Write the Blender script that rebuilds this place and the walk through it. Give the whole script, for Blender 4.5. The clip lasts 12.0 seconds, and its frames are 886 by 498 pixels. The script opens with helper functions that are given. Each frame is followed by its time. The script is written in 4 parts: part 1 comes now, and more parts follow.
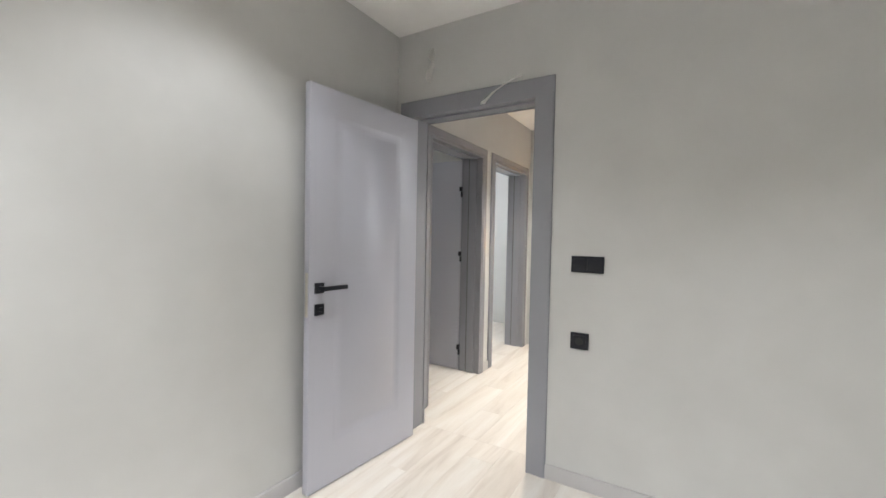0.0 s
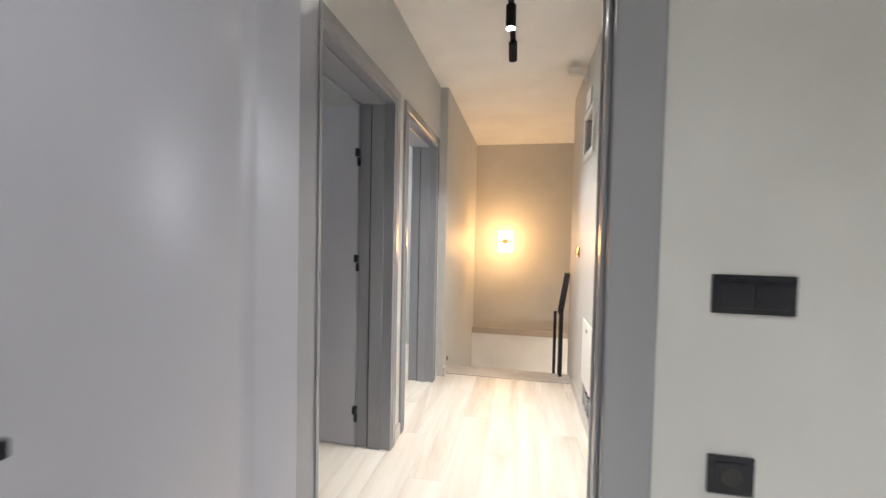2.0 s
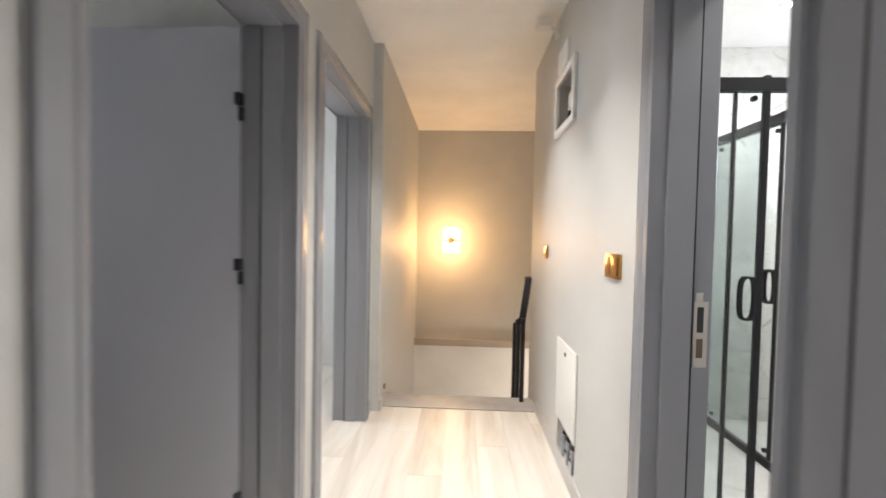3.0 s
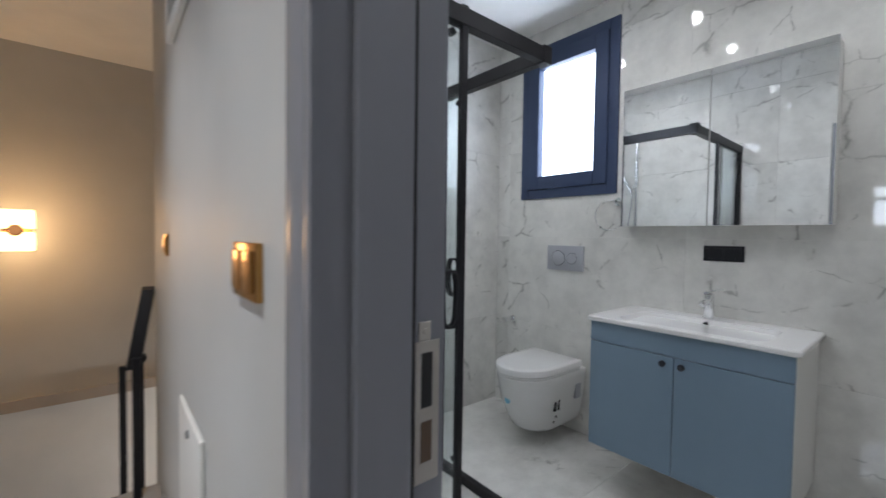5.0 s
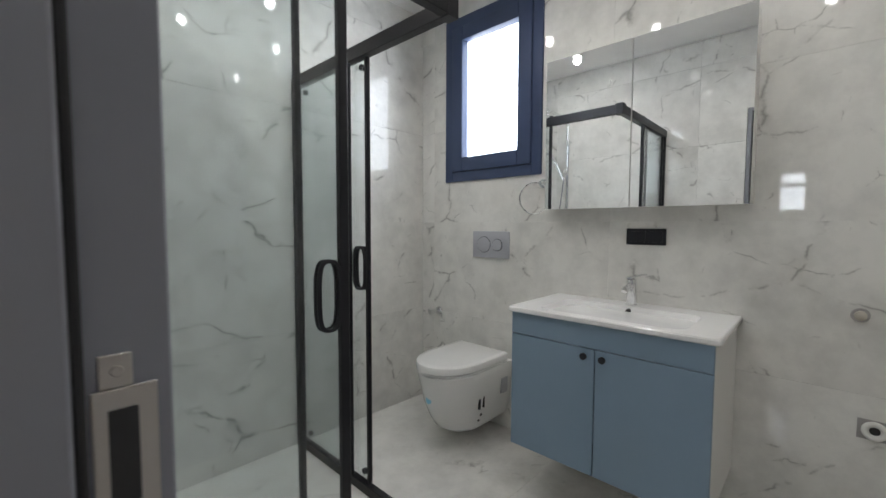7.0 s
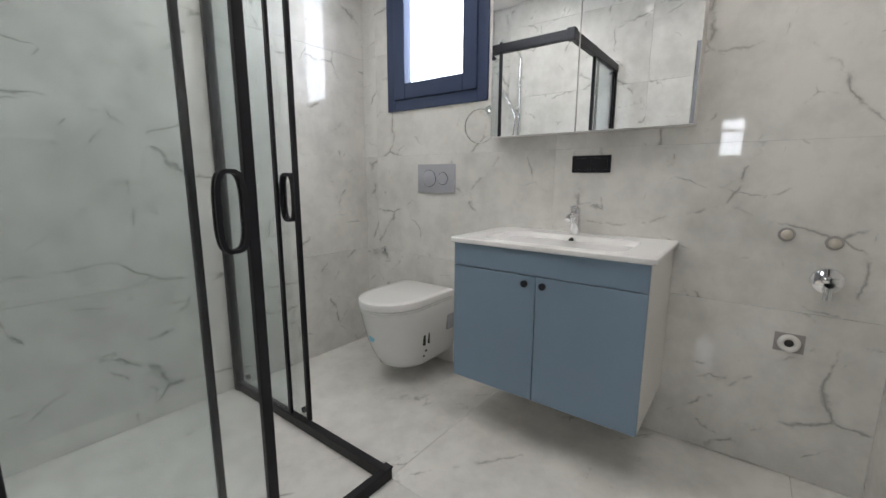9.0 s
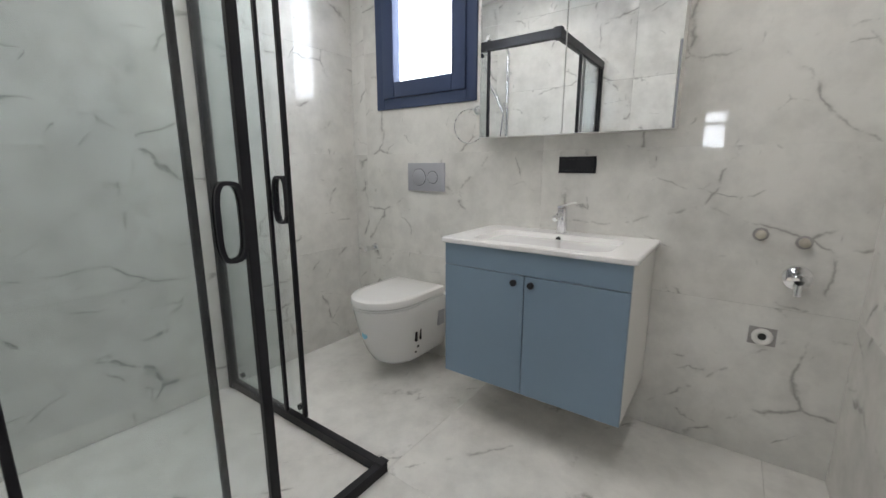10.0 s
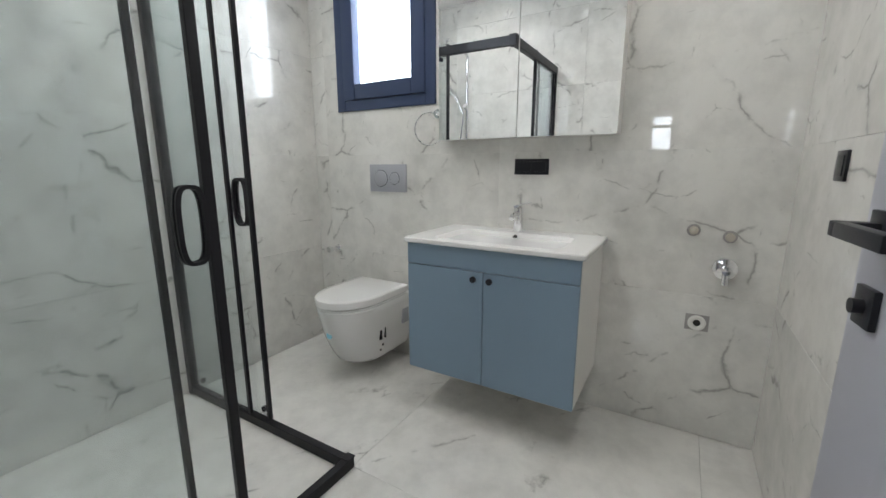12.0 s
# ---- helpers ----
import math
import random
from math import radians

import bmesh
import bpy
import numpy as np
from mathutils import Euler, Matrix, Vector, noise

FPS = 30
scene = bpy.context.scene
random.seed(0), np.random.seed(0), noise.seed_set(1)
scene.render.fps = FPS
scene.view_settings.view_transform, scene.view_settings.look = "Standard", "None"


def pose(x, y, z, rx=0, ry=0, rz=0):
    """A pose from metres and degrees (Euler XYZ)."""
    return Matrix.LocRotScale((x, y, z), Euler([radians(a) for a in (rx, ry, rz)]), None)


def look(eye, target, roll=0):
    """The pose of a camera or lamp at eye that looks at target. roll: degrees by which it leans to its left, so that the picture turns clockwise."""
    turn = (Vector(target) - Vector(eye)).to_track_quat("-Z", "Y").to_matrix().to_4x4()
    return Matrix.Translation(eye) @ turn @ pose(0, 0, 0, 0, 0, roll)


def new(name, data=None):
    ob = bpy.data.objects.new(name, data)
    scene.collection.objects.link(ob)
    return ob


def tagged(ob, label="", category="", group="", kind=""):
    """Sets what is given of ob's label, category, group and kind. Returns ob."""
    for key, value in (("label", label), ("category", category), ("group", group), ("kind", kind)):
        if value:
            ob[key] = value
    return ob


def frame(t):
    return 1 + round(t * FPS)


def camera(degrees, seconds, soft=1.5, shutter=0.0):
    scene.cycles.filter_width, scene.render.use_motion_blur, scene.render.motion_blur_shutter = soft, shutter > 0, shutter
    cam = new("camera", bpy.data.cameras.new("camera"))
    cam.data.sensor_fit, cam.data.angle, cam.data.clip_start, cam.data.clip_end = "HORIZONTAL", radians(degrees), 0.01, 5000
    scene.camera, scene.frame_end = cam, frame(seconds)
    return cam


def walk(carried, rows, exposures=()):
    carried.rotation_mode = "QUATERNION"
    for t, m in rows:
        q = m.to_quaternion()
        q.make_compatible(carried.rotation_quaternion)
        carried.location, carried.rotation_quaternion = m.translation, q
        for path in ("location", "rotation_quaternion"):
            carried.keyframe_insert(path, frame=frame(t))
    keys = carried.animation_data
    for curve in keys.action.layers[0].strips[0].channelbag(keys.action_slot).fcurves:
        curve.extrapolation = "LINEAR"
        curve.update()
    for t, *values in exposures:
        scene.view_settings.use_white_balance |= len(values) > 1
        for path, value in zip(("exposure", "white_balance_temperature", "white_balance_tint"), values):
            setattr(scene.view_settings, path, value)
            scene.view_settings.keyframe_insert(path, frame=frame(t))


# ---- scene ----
cam = camera(95.1, 12.0, shutter=0.5)
PATH = [
    (0, (-0.029, 0.009, 1.321), (-1.068, 1.717, 1.26), 1.1),
    (0.5, (-0.306, 0.248, 1.326), (-1.189, 2.041, 1.261), 1.1),
    (1, (-0.551, 0.55, 1.305), (-1.262, 2.418, 1.236), 1.2),
    (1.5, (-0.779, 0.919, 1.318), (-1.343, 2.836, 1.25), 1.2),
    (2, (-0.975, 1.203, 1.305), (-1.36, 3.165, 1.239), 1.2),
    (2.5, (-1.089, 1.605, 1.278), (-1.368, 3.584, 1.211), 0.9),
    (2.7, (-1.106, 1.756, 1.282), (-1.325, 3.743, 1.221), 1.0),
    (4.3, (-0.831, 2.617, 1.235), (-0.006, 4.438, 1.173), 1.0),
    (4.5, (-0.784, 2.684, 1.234), (0.198, 4.425, 1.17), 0.9),
    (5, (-0.693, 2.799, 1.243), (0.58, 4.34, 1.178), 0.8),
    (5.5, (-0.536, 2.856, 1.264), (0.839, 4.307, 1.2), 0.8),
    (6, (-0.492, 2.859, 1.27), (0.937, 4.255, 1.174), 0.4),
    (6.5, (-0.453, 2.86, 1.253), (0.99, 4.241, 1.147), 0.6),
    (7, (-0.398, 2.851, 1.223), (1.059, 4.216, 1.108), 0.2),
    (7.2, (-0.368, 2.831, 1.205), (1.079, 4.208, 1.101), 0.0),
    (9, (-0.27, 2.854, 1.11), (1.3, 4.045, 0.766), 0.2),
    (9.5, (-0.271, 2.858, 1.114), (1.313, 4.022, 0.741), 0.0),
    (10, (-0.306, 2.842, 1.16), (1.29, 3.981, 0.769), 0.0),
    (10.5, (-0.37, 2.8, 1.207), (1.277, 3.864, 0.817), 0.1),
    (11, (-0.382, 2.8, 1.174), (1.292, 3.821, 0.78), 0.1),
    (11.5, (-0.349, 2.797, 1.166), (1.336, 3.8, 0.774), 0.1),
    (12, (-0.349, 2.797, 1.17), (1.341, 3.791, 0.777), -0.0),
]
walk(cam, [(t, look(eye, target, roll)) for t, eye, target, roll in PATH],
     [(0.0, 0.0, 6500, 10), (2.7, 0.0, 6500, 10), (4.3, -0.9, 6050, 10), (5.0, -1.2, 5850, 10), (5.8, -1.25, 6100, 9), (6.5, -1.27, 6300, 9), (7.2, -1.17, 6350, 9), (9.0, -0.96, 6450, 11), (12.0, -0.87, 6300, 8)])

# ---------------------------------------------------------------- world and large lights
world = bpy.data.worlds.new("sky")
scene.world = world
world.use_nodes = True
wn = world.node_tree.nodes
sky = wn.new("ShaderNodeTexSky")
sky.sky_type = "NISHITA"
sky.sun_disc = False
sky.sun_elevation, sky.sun_rotation = radians(50), radians(200)
world.node_tree.links.new(sky.outputs[0], wn["Background"].inputs[0])
wn["Background"].inputs[1].default_value = 0.15


def area_light(name, eye, target, sx, sy, watts, colour):
    d = bpy.data.lights.new(name, "AREA")
    d.shape, d.size, d.size_y, d.energy, d.color = "RECTANGLE", sx, sy, watts, colour
    ob = new(name, d)
    ob.matrix_world = look(eye, target)
    return ob


def spot_light(name, eye, target, watts, colour, angle=95, blend=0.6, radius=0.03):
    d = bpy.data.lights.new(name, "SPOT")
    d.energy, d.color, d.spot_size, d.spot_blend, d.shadow_soft_size = watts, colour, radians(angle), blend, radius
    ob = new(name, d)
    ob.matrix_world = look(eye, target)
    return ob


NEUTRAL, WARM, DAY = (1.0, 0.96, 0.93), (1.0, 0.55, 0.22), (0.93, 0.965, 1.0)
BEDROOM_SPOTS = [(-1.02, 0.88), (0.6, 0.72), (0.6, -0.7), (-1.02, -0.7)]
BATH_SPOTS = [(1.07, 3.79), (0.42, 3.78), (1.07, 2.87), (0.12, 2.87), (0.76, 4.43), (0.05, 4.43)]
BATH_CEIL = 2.655
TRACK_HEADS = [(3.19, -24), (3.57, 4), (4.01, 46)]
for (x, y), watts, cone in zip(BEDROOM_SPOTS, (40, 70, 160, 165), (122, 114, 122, 122)):
    spot_light("bedroom_spot", (x, y, 2.62), (x, y, 0), watts, (0.955, 0.975, 1.0), cone, 0.6)
for x, y in BATH_SPOTS:
    spot_light("bath_spot", (x, y, BATH_CEIL - 0.035), (x, y, 0), 24.5, NEUTRAL, 162, 1.0)
for y, tilt in TRACK_HEADS:
    spot_light("track_spot", (-1.075, y + 0.13 * math.sin(radians(tilt)), 2.475), (-1.075, y + 1.0 * math.sin(radians(tilt)), 0), 106, (1.0, 0.945, 0.87), 95, 1.0)
sconce_lamp = new("sconce_lamp", bpy.data.lights.new("sconce_lamp", "POINT"))
sconce_lamp.location, sconce_lamp.data.energy, sconce_lamp.data.color, sconce_lamp.data.shadow_soft_size = (-1.224, 6.78, 1.24), 27, WARM, 0.14
# unseen fill light, added to brighten the white lower stairwell wall
lower_fill = new("lower_flight_fill", bpy.data.lights.new("lower_flight_fill", "POINT"))
lower_fill.location, lower_fill.data.energy, lower_fill.data.color, lower_fill.data.shadow_soft_size = (0.2, 6.2, -0.75), 30, (1.0, 0.88, 0.74), 0.1
area_light("bath_daylight", (1.80, 4.345, 2.02), (0.3, 4.345, 2.02), 0.66, 0.98, 25, DAY)
area_light("room_daylight", (-4.1, 3.2, 1.72), (-2, 3.1, 1.2), 0.27, 0.5, 9, DAY)
area_light("far_room_daylight", (-4.1, 4.6, 1.5), (-2, 4.6, 0.6), 1.0, 1.1, 24, DAY)

# ---------------------------------------------------------------- materials


class Shader:
    """A Principled material and short calls for its nodes."""

    def __init__(self, name, colour=(0.5, 0.5, 0.5), rough=0.5, metal=0.0, **more):
        self.mat = bpy.data.materials.new(name)
        self.mat.use_nodes = True
        self.tree = self.mat.node_tree
        self.bsdf = self.tree.nodes["Principled BSDF"]
        self.bsdf.inputs["Base Color"].default_value = (*colour, 1)
        self.bsdf.inputs["Roughness"].default_value = rough
        self.bsdf.inputs["Metallic"].default_value = metal
        for key, value in more.items():
            self.bsdf.inputs[key.replace("_", " ")].default_value = value

    def node(self, kind, **values):
        n = self.tree.nodes.new(kind)
        for key, value in values.items():
            n.inputs[key.replace("_", " ")].default_value = value
        return n

    def link(self, a, b):
        self.tree.links.new(a, b)

    def coords(self, stretch=(1, 1, 1), shift=0.0, turn=(0, 0, 0)):
        c = self.node("ShaderNodeTexCoord").outputs["Object"]
        if shift:
            info = self.node("ShaderNodeObjectInfo")
            wide = self.tree.nodes.new("ShaderNodeVectorMath")
            wide.operation = "MULTIPLY"
            wide.inputs[1].default_value = (shift, shift * 1.7, shift * 0.6)
            self.link(info.outputs["Random"], wide.inputs[0])
            add = self.tree.nodes.new("ShaderNodeVectorMath")
            self.link(c, add.inputs[0])
            self.link(wide.outputs[0], add.inputs[1])
            c = add.outputs[0]
        m = self.node("ShaderNodeMapping", Scale=stretch, Rotation=turn)
        self.link(c, m.inputs[0])
        return m.outputs[0]

    def turned(self, where, degrees, stretch=(1, 1, 1)):
        m = self.node("ShaderNodeMapping", Scale=(1, 1, 1), Rotation=tuple(radians(d) for d in degrees))
        self.link(where, m.inputs[0])
        n = self.node("ShaderNodeMapping", Scale=stretch)
        self.link(m.outputs[0], n.inputs[0])
        return n.outputs[0]

    def sum(self, a, b):
        n = self.tree.nodes.new("ShaderNodeVectorMath")
        self.link(a, n.inputs[0])
        self.link(b, n.inputs[1])
        return n.outputs[0]

    def vector_noise(self, where, scale, detail, reach):
        """A wandering offset of about +-reach/2 in each direction."""
        n = self.node("ShaderNodeTexNoise", Scale=scale, Detail=detail, Roughness=0.55)
        self.link(where, n.inputs["Vector"])
        low = self.tree.nodes.new("ShaderNodeVectorMath")
        low.operation = "SUBTRACT"
        low.inputs[1].default_value = (0.5, 0.5, 0.5)
        self.link(n.outputs["Color"], low.inputs[0])
        far = self.tree.nodes.new("ShaderNodeVectorMath")
        far.operation = "MULTIPLY"
        far.inputs[1].default_value = (reach, reach, reach)
        self.link(low.outputs[0], far.inputs[0])
        return far.outputs[0]

    def noise(self, where, scale, detail=4, rough=0.55, distort=0.0):
        n = self.node("ShaderNodeTexNoise", Scale=scale, Detail=detail, Roughness=rough, Distortion=distort)
        self.link(where, n.inputs["Vector"])
        return n.outputs["Fac"]

    def ramp(self, fac, *stops):
        n = self.tree.nodes.new("ShaderNodeValToRGB")
        while len(n.color_ramp.elements) < len(stops):
            n.color_ramp.elements.new(0.5)
        for e, (at, c) in zip(n.color_ramp.elements, stops):
            e.position, e.color = at, (*(c if isinstance(c, tuple) else (c, c, c)), 1)
        self.link(fac, n.inputs[0])
        return n.outputs[0]

    def mix(self, fac, a, b, how="MIX"):
        n = self.tree.nodes.new("ShaderNodeMix")
        n.data_type, n.blend_type = "RGBA", how
        for value, slot in ((fac, 0), (a, 6), (b, 7)):
            if isinstance(value, (int, float)):
                n.inputs[slot].default_value = value
            elif isinstance(value, tuple):
                n.inputs[slot].default_value = (*value, 1)
            else:
                self.link(value, n.inputs[slot])
        return n.outputs[2]

    def math(self, how, a, b=0.0):
        n = self.tree.nodes.new("ShaderNodeMath")
        n.operation = how
        for slot, value in ((0, a), (1, b)):
            if isinstance(value, (int, float)):
                n.inputs[slot].default_value = value
            else:
                self.link(value, n.inputs[slot])
        return n.outputs[0]

    def colour(self, socket):
        self.link(socket, self.bsdf.inputs["Base Color"])

    def rough(self, socket):
        self.link(socket, self.bsdf.inputs["Roughness"])

    def bump(self, height, strength=0.2, distance=0.002):
        n = self.node("ShaderNodeBump", Strength=strength, Distance=distance)
        self.link(height, n.inputs["Height"])
        self.link(n.outputs[0], self.bsdf.inputs["Normal"])


def paint(name, colour, rough, grain=420, relief=0.15, patch=0.05, streak=(1, 1, 1), sheen=0.11):
    s = Shader(name, colour, rough)
    c = s.coords(streak)
    fine, broad = s.noise(c, grain, 3), s.noise(c, 2.3, 4)
    lo, hi = tuple(v * (1 - patch) for v in colour), tuple(min(v * (1 + patch), 0.95) for v in colour)
    s.colour(s.ramp(broad, (0.3, lo), (0.7, hi)))
    s.rough(s.ramp(broad, (0.3, rough * (1 - sheen)), (0.7, min(rough * (1 + sheen), 1.0))))
    s.bump(fine, relief)
    return s.mat


def marble(name, warm, rare=0.0):
    """Polished porcelain: cloudy off-white with thin, broken, slanting grey veins; every tile shows its own stretch of the pattern."""
    s = Shader(name, (0.8, 0.8, 0.78), 0.015)
    c = s.coords((1, 1, 1), 23.0)
    cloud = s.noise(c, 1.7, 6, 0.62)
    mottle = s.noise(c, 7.0, 5, 0.65)
    base = s.ramp(cloud, (0.30, (0.66, 0.655, 0.625)), (0.48, (0.76, 0.75, 0.715)), (0.68, warm))
    base = s.mix(0.46, base, s.ramp(mottle, (0.34, 0.70), (0.6, 1.0)), "MULTIPLY")
    fine = s.vector_noise(s.coords((1, 1, 1), 11.0), 17.0, 4, 0.034)
    veins = []
    for turn, tilt, long, scale, thin, low in ((45, 12, 0.14, 1.8, 0.0044, 0.475), (45, -50, 0.26, 1.3, 0.0020, 0.62), (38, 9, 0.20, 3.8, 0.0042, 0.54)):
        v = s.turned(s.turned(s.coords((1, 1, 1), 31.0), (0, 0, turn)), (0, tilt, 0), (long, 1, 1))
        v = s.sum(s.sum(v, s.vector_noise(v, 2.2, 3, 0.20)), fine)
        cell = s.node("ShaderNodeTexVoronoi", Scale=scale)
        cell.feature = "DISTANCE_TO_EDGE"
        s.link(v, cell.inputs["Vector"])
        broken = s.noise(s.coords((1, 1, 1.4), 19.0), 3.4 * scale ** 0.5, 5, 0.62)
        gate = s.ramp(broken, (low + rare, 0.0), (low + rare + 0.10, 1.0))
        line = s.math("MULTIPLY", cell.outputs["Distance"], s.ramp(s.noise(v, 9.0, 3), (0.35, 0.45), (0.65, 1.0)))
        edge = s.ramp(line, (0.0, 1.0), (thin * 0.6, 0.75), (thin * 1.5, 0.16), (thin * 5, 0.0))
        veins.append(s.math("MULTIPLY", edge, gate))
    both = s.math("MAXIMUM", s.math("MAXIMUM", veins[0], veins[1]), veins[2])
    flecks = s.ramp(s.noise(c, 13.0, 5, 0.75), (0.70 + rare / 2, 0.0), (0.77 + rare / 2, 0.45))
    both = s.math("MAXIMUM", both, flecks)
    s.colour(s.mix(s.math("MULTIPLY", both, 0.76), base, (0.24, 0.235, 0.22)))
    s.rough(s.ramp(cloud, (0.3, 0.010), (0.7, 0.022)))
    return s.mat


def laminate(name):
    """Pale bleached-oak boards, the grain along y."""
    s = Shader(name, (0.7, 0.64, 0.56), 0.32)
    c = s.coords((6, 0.6, 1), 40.0)
    band = s.noise(c, 1.3, 5, 0.6, 0.6)
    fine = s.noise(s.coords((90, 2.5, 1), 40.0), 2.0, 4, 0.6)
    tone = s.ramp(band, (0.3, (0.55, 0.49, 0.43)), (0.48, (0.70, 0.65, 0.585)), (0.64, (0.77, 0.74, 0.69)))
    info = s.node("ShaderNodeObjectInfo")
    tone = s.mix(0.55, tone, s.ramp(info.outputs["Random"], (0, 0.90), (1, 1.0)), "MULTIPLY")
    s.colour(s.mix(0.07, tone, s.ramp(fine, (0.35, (0.45, 0.40, 0.34)), (0.6, (0.8, 0.76, 0.70)))))
    s.rough(s.ramp(band, (0.3, 0.38), (0.7, 0.28)))
    s.bump(fine, 0.12, 0.001)
    return s.mat


def brushed(name, colour, rough, metal=1.0):
    s = Shader(name, colour, rough, metal)
    n = s.noise(s.coords((1, 1, 1)), 60, 4)
    s.rough(s.ramp(n, (0.3, rough * 0.8), (0.7, rough * 1.3)))
    return s.mat


M_WALL = paint("wall_paint", (0.55, 0.55, 0.537), 0.55, 520, 0.12)
M_CEIL = paint("ceiling_paint", (0.86, 0.85, 0.83), 0.7, 380, 0.12)
M_DOOR = paint("door_lacquer", (0.45, 0.455, 0.51), 0.30, 300, 0.03, 0.012, (1.6, 1.6, 0.5), 0.015)
M_FRAME = paint("frame_lacquer", (0.275, 0.28, 0.308), 0.24, 300, 0.03, 0.012, (1.6, 1.6, 0.5), 0.015)
M_BASE = paint("baseboard_lacquer", (0.46, 0.45, 0.45), 0.35, 60, 0.05)
M_BLACK = paint("black_powder_coat", (0.016, 0.016, 0.019), 0.40, 900, 0.1, 0.15)
M_PLASTIC = paint("black_plastic", (0.02, 0.021, 0.026), 0.3, 700, 0.08, 0.1)
M_WINFRAME = paint("anthracite_pvc", (0.048, 0.068, 0.13), 0.38, 300, 0.12, 0.1)
M_BLUE = paint("blue_lacquer", (0.208, 0.294, 0.385), 0.38, 260, 0.05, 0.03)
M_WHITE = paint("white_lacquer", (0.78, 0.77, 0.74), 0.5, 300, 0.03, 0.02)
M_CERAMIC = paint("white_ceramic", (0.82, 0.82, 0.81), 0.08, 200, 0.0, 0.015)
M_GREYPL = paint("satin_grey_plastic", (0.42, 0.43, 0.47), 0.3, 600, 0.03, 0.04)
M_BRASS = brushed("brass", (0.52, 0.29, 0.095), 0.20)
M_CHROME = brushed("chrome", (0.86, 0.87, 0.88), 0.06)
M_STEEL = brushed("brushed_steel", (0.62, 0.58, 0.51), 0.38)
M_MARBLE = marble("marble_tile", (0.80, 0.795, 0.765))
M_MARBLE_FLOOR = marble("marble_floor_tile", (0.80, 0.795, 0.765), 0.05)
M_GROUT = paint("grout", (0.72, 0.715, 0.69), 0.8, 500, 0.2)
M_FLOOR = laminate("bleached_oak_laminate")
M_STONE = paint("grey_marble_sill", (0.40, 0.385, 0.375), 0.16, 40, 0.0, 0.25)
M_SCRAP = paint("white_masking_paper", (0.88, 0.87, 0.84), 0.8, 120, 0.3, 0.04)
M_PLASTER = paint("raw_plaster", (0.72, 0.70, 0.66), 0.85, 90, 0.5, 0.12)
M_TAUPE = paint("taupe_band", (0.44, 0.38, 0.32), 0.6, 200, 0.15, 0.08)
M_BROWN = paint("brown_inside", (0.16, 0.10, 0.06), 0.6, 80, 0.2, 0.2)
# dark rubber and print; also painted as shade in gaps, holes and recesses
M_RUBBER_SHADE = paint("dark_rubber_and_shade", (0.03, 0.03, 0.03), 0.7, 300, 0.1)
M_STICKER = Shader("blue_sticker", (0.25, 0.55, 0.70), 0.4).mat
for m in (M_BLACK, M_PLASTIC, M_WINFRAME):
    m.node_tree.nodes["Principled BSDF"].inputs["Specular IOR Level"].default_value = 0.24
M_MIRROR = Shader("mirror_silver", (0.93, 0.94, 0.94), 0.004, 1.0).mat


def glass(name, tint, rough=0.0):
    s = Shader(name, tint, rough)
    tree = s.tree
    clear = s.node("ShaderNodeBsdfTransparent", Color=(*tint, 1))
    gloss = s.node("ShaderNodeBsdfGlossy", Roughness=0.01)
    edge = s.node("ShaderNodeLayerWeight", Blend=0.5).outputs["Facing"]
    amount = s.math("ADD", s.math("MULTIPLY", s.math("POWER", edge, 5.0), 0.94), 0.035)
    both = tree.nodes.new("ShaderNodeMixShader")
    s.link(amount, both.inputs[0])
    s.link(clear.outputs[0], both.inputs[1])
    s.link(gloss.outputs[0], both.inputs[2])
    s.link(both.outputs[0], tree.nodes["Material Output"].inputs[0])
    return s.mat


M_GLASS = glass("shower_glass", (0.955, 0.979, 0.981))
M_PANE = glass("window_pane", (0.97, 0.98, 1.0))


def glow(name, colour, strength):
    s = Shader(name, colour, 0.5)
    s.bsdf.inputs["Emission Color"].default_value = (*colour, 1)
    s.bsdf.inputs["Emission Strength"].default_value = strength
    return s.mat


M_BULB = glow("lit_led", (1.0, 0.96, 0.9), 55)
M_SCONCE = glow("lit_frosted_glass", (1.0, 0.66, 0.30), 8)
M_SKYCARD = glow("bright_overcast_sky", (0.93, 0.96, 1.0), 7)

# ---------------------------------------------------------------- mesh helpers


def bx(bm, x0, x1, y0, y1, z0, z1, bevel=0.0, seg=2):
    v = [bm.verts.new((x, y, z)) for x in (x0, x1) for y in (y0, y1) for z in (z0, z1)]
    f = [bm.faces.new([v[i] for i in q]) for q in ((0, 1, 3, 2), (4, 6, 7, 5), (0, 4, 5, 1), (2, 3, 7, 6), (0, 2, 6, 4), (1, 5, 7, 3))]
    if bevel:
        edges = list({e for g in f for e in g.edges})
        bmesh.ops.bevel(bm, geom=edges, offset=bevel, segments=seg, profile=0.6, affect="EDGES")
    return bm


